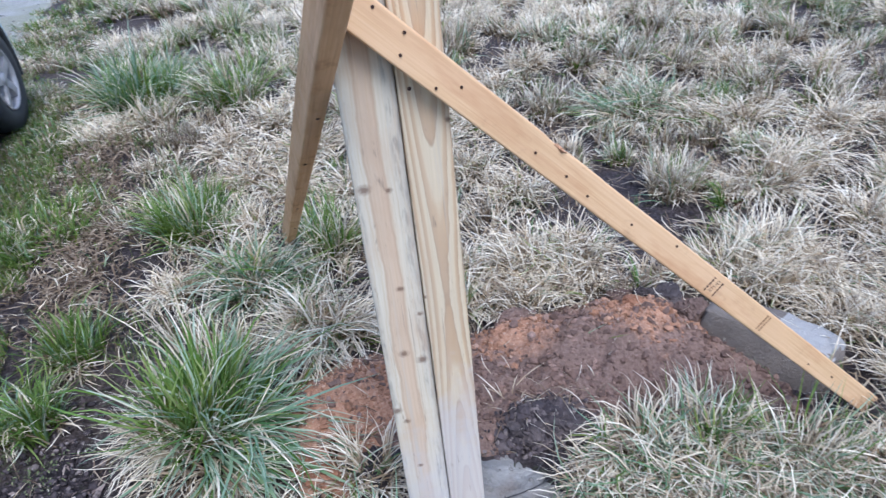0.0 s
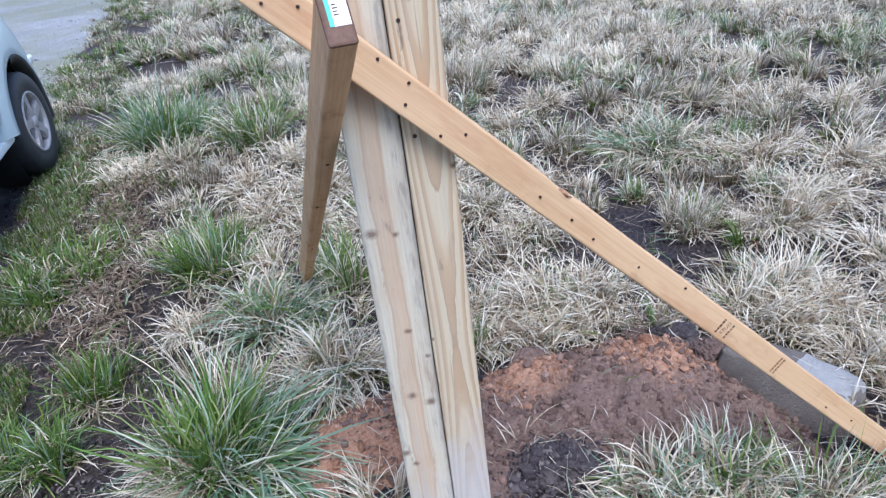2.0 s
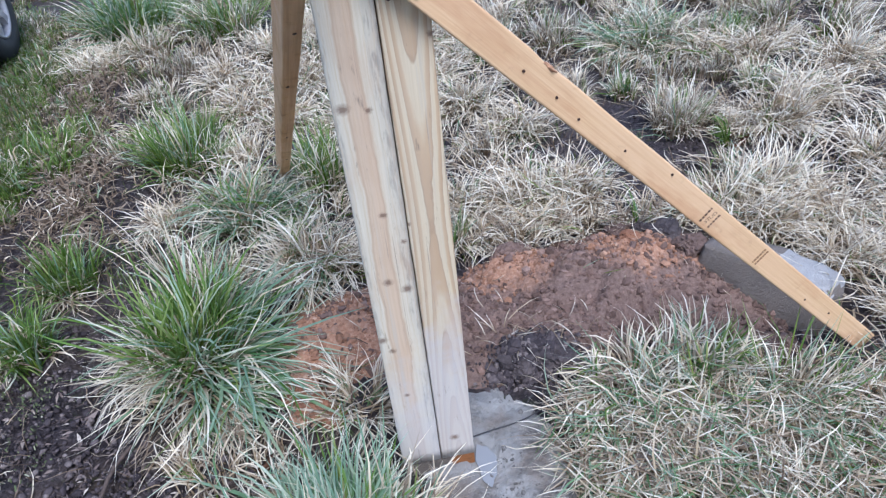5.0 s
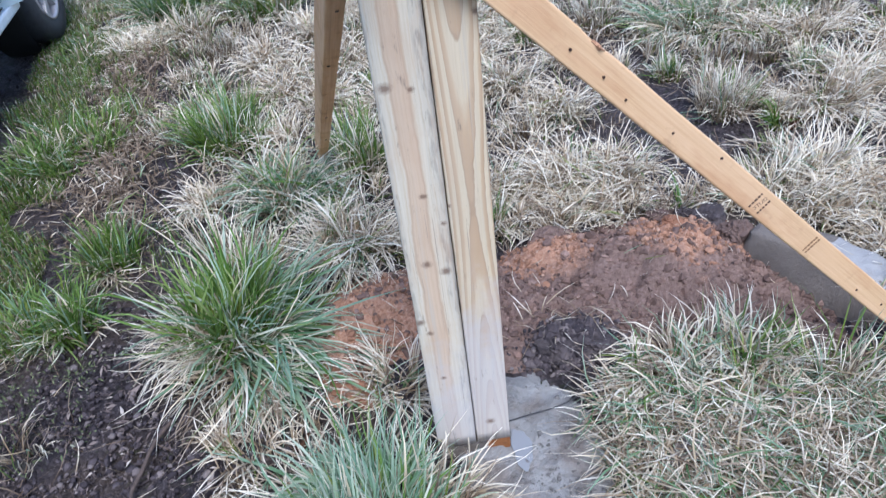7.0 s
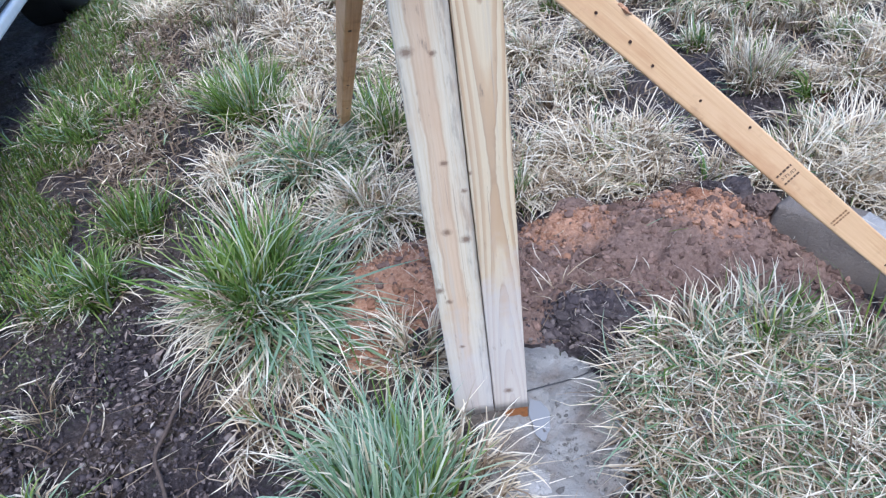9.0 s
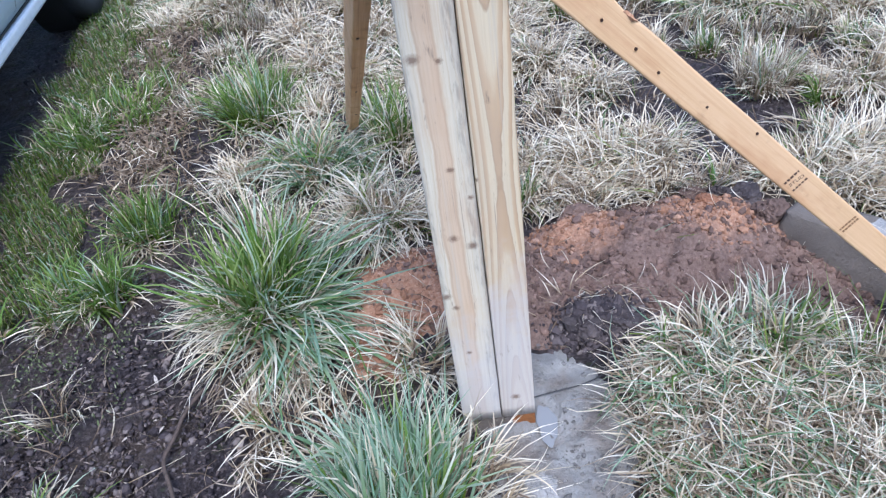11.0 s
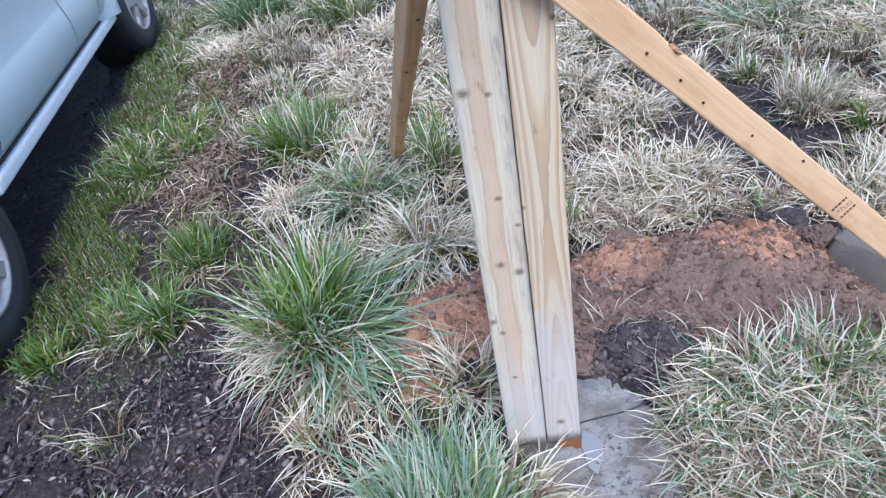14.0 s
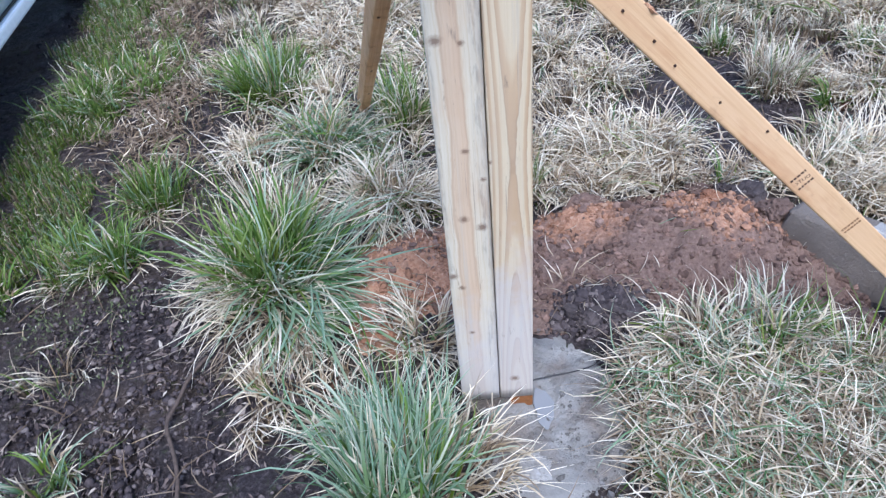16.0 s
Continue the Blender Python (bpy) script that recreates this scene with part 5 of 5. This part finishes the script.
# low moss and weeds in mats along the verge
n = 72000
y = 0.35 + 4.6 * rng.random(n) + rng.normal(0, 0.08, n)
x = -1.55 - 0.16 * y + rng.normal(0, 0.33, n)
ok = np.array([noise.noise(Vector((a * 3.1, b * 2.6, 1.7))) > -0.16 - (0.08 if b > 2.6 else 0) and not worn(a, b) and not under_car(a, b) and not bare(a, b) for a, b in zip(x, y)])
x, y = x[ok], y[ok]
n = len(x)
v, t, al, per = blades(np.stack([x, y, gh(x, y) - 0.002], 1), rng.random(n) * 6.28, rng.uniform(0.012, 0.042, n), rng.uniform(0.3, 1.4, n), rng.uniform(0.3, 1.4, n),
                       rng.uniform(0.0018, 0.0046, n), rng.normal(0, 1.0, n), 3)
grass_object("moss", [(v, t, al, np.repeat(rng.choice(4, n, p=(0.06, 0.20, 0.62, 0.12)), per))], "low green moss and weeds in mats", "moss", "", "stuff")

# brown dead thatch on the worn strip between verge and field
n = 2800
y = 1.25 + 2.2 * rng.random(n)
x = -1.12 - 0.17 * y + rng.normal(0, 0.12, n)
v, t, al, per = blades(np.stack([x, y, gh(x, y) + rng.uniform(0.0, 0.03, n)], 1), rng.random(n) * 6.28, rng.uniform(0.03, 0.12, n), rng.uniform(0.9, 1.5, n), rng.uniform(0.1, 1.0, n),
                       rng.uniform(0.004, 0.009, n), rng.normal(0, 1.0, n), 3)
grass_object("thatch", [(v, t, al, np.repeat(rng.choice(4, n, p=(0.07, 0.90, 0.02, 0.01)), per))], "brown dead thatch on worn ground", "thatch", "", "stuff")

# matted blades over the grass beside footing and brace, combed loosely forward
n = 11500
x, y = rng.normal(0.80, 0.38, n), rng.normal(-0.25, 0.24, n)
ok = (x > 0.315 - 0.10 * y) & (y < 0.10)
x, y = x[ok], y[ok]
n = len(x)
v, t, al, per = blades(np.stack([x, y, gh(x, y) + rng.uniform(0.0, 0.095, n)], 1), rng.normal(-2.0, 1.5, n), rng.uniform(0.06, 0.20, n), rng.uniform(0.9, 1.5, n), rng.uniform(0, 0.8, n),
                       rng.uniform(0.003, 0.0054, n), rng.normal(0, 0.9, n), 3)
grass_object("matted_grass", [(v, t, al, np.repeat(rng.choice(4, n, p=(0.50, 0.27, 0.02, 0.21)), per))], "matted straw and grey-green grass lying flat", "grass", "", "stuff")

# crumbs and leaf litter on the bare soil
n = 5200
x = np.concatenate([rng.normal(-1.10, 0.36, n), rng.uniform(-2.6, -0.8, 2600), rng.normal(1.4, 0.3, 500), rng.uniform(-1.0, 2.5, 1500)])
y = np.concatenate([rng.normal(0.10, 0.38, n), rng.uniform(-0.3, 4.2, 2600), rng.normal(1.3, 0.14, 500), rng.uniform(0.9, 3.0, 1500)])
crumbs = lump_object("soil_crumbs", np.stack([x, y, gh(x, y) + rng.uniform(-0.004, 0.014, len(x))], 1), sizes(len(x), 0.0046, 0.6, 0.014), SOIL_CRUMB, "dark soil crumbs on bare ground", "soil crumbs")
crumbs.data.polygons.foreach_set("use_smooth", np.ones(len(crumbs.data.polygons), dtype=bool))

n = 2600
x = np.concatenate([rng.normal(-1.10, 0.36, n), rng.normal(-1.4, 0.5, 900)])
y = np.concatenate([rng.normal(0.15, 0.42, n), rng.normal(1.6, 0.8, 900)])
n = len(x)
a, s = rng.random(n) * 6.28, np.exp(rng.normal(math.log(0.0085), 0.5, n))
z = gh(x, y) + 0.008
u, w = np.stack([np.cos(a), np.sin(a), rng.normal(0, 0.3, n)], 1) * s[:, None], np.stack([-np.sin(a), np.cos(a), rng.normal(0, 0.4, n)], 1) * s[:, None] * 0.24
c = np.stack([x, y, z], 1)
vv = np.stack([c - u, c - w + [0, 0, 0.003], c + u, c + w + [0, 0, 0.004]], 1).reshape(-1, 3)
tt = (np.arange(n)[:, None, None] * 4 + np.array([(0, 1, 2), (0, 2, 3)])[None]).reshape(-1, 3)
me = tri_mesh("leaf_litter", vv, tt)
lm = Mat("leaf_litter", 0.7, 0.3)
lm.color(lm.ramp(lm.island(), [(0.0, (0.05, 0.038, 0.036)), (0.5, (0.10, 0.075, 0.068)), (0.86, (0.17, 0.135, 0.12)), (0.97, (0.28, 0.235, 0.20)), (1.0, (0.42, 0.38, 0.33))]))
me.materials.append(lm.m)
tagged(new("leaf_litter", me), "brown leaf litter and chips on bare soil", "leaf litter", "", "stuff")

# a few broad dead leaves
for k, (x, y, s, rz) in enumerate(((-0.46, 0.10, 0.035, 20), (-0.30, 0.36, 0.03, 80), (0.58, -0.08, 0.03, 140), (1.55, 1.32, 0.04, 10))):
    bm = bmesh.new()
    top = [bm.verts.new((s * (i / 4 - 1), s * 0.45 * math.sin(math.pi * i / 8) * sd, 0.010 * math.cos(i * 0.8) * abs(sd) + 0.004 * i)) for sd in (-1, 0, 1) for i in range(9)]
    for r in (0, 9):
        for i in range(8):
            try:
                bm.faces.new((top[r + i], top[r + i + 1], top[r + i + 10], top[r + i + 9]))
            except ValueError:
                pass
    bmesh.ops.solidify(bm, geom=bm.faces[:], thickness=0.0008)
    ob = part("dead_leaf", bm, DEAD_LEAF, None, "curled red-brown dead leaf in the grass", True)
    ob.matrix_world = pose(x, y, float(gh(x, y)) + 0.035, 8, -12, rz)
    tagged(ob, "", "leaf", "dead leaves")

# low round-leaved weeds on the soil beside the verge
spots = np.stack([rng.normal(-1.36, 0.16, 60), rng.normal(0.50, 0.15, 60)], 1)
n = 1100
pick = spots[rng.integers(0, len(spots), n)]
x, y = pick[:, 0] + rng.normal(0, 0.025, n), pick[:, 1] + rng.normal(0, 0.025, n)
a, sz = rng.random(n) * 6.28, rng.uniform(0.002, 0.0065, n)
c = np.stack([x, y, gh(x, y) + rng.uniform(0.006, 0.045, n)], 1)
ang = np.arange(6) * math.pi / 3
u = np.stack([np.cos(a), np.sin(a), rng.normal(0, 0.8, n)], 1)
w = np.stack([-np.sin(a), np.cos(a), rng.normal(0, 0.6, n)], 1)
rim = c[:, None] + sz[:, None, None] * (np.cos(ang)[None, :, None] * u[:, None] + 0.42 * np.sin(ang)[None, :, None] * w[:, None])
vv = np.concatenate([c[:, None] - [0, 0, 0.002], rim], 1).reshape(-1, 3)
tt = (np.arange(n)[:, None, None] * 7 + np.array([(0, k + 1, (k + 1) % 6 + 1) for k in range(6)])[None]).reshape(-1, 3)
me = tri_mesh("weeds", vv, tt)
wm2 = Mat("weed_leaf", 0.6, 0.3)
wm2.color(wm2.ramp(wm2.island(), [(0.0, (0.05, 0.068, 0.026)), (0.6, (0.085, 0.11, 0.045)), (0.92, (0.14, 0.155, 0.075)), (1.0, (0.36, 0.36, 0.30))]))
me.materials.append(wm2.m)
tagged(new("weeds", me), "low green round-leaved weeds on bare soil", "weeds", "", "stuff")
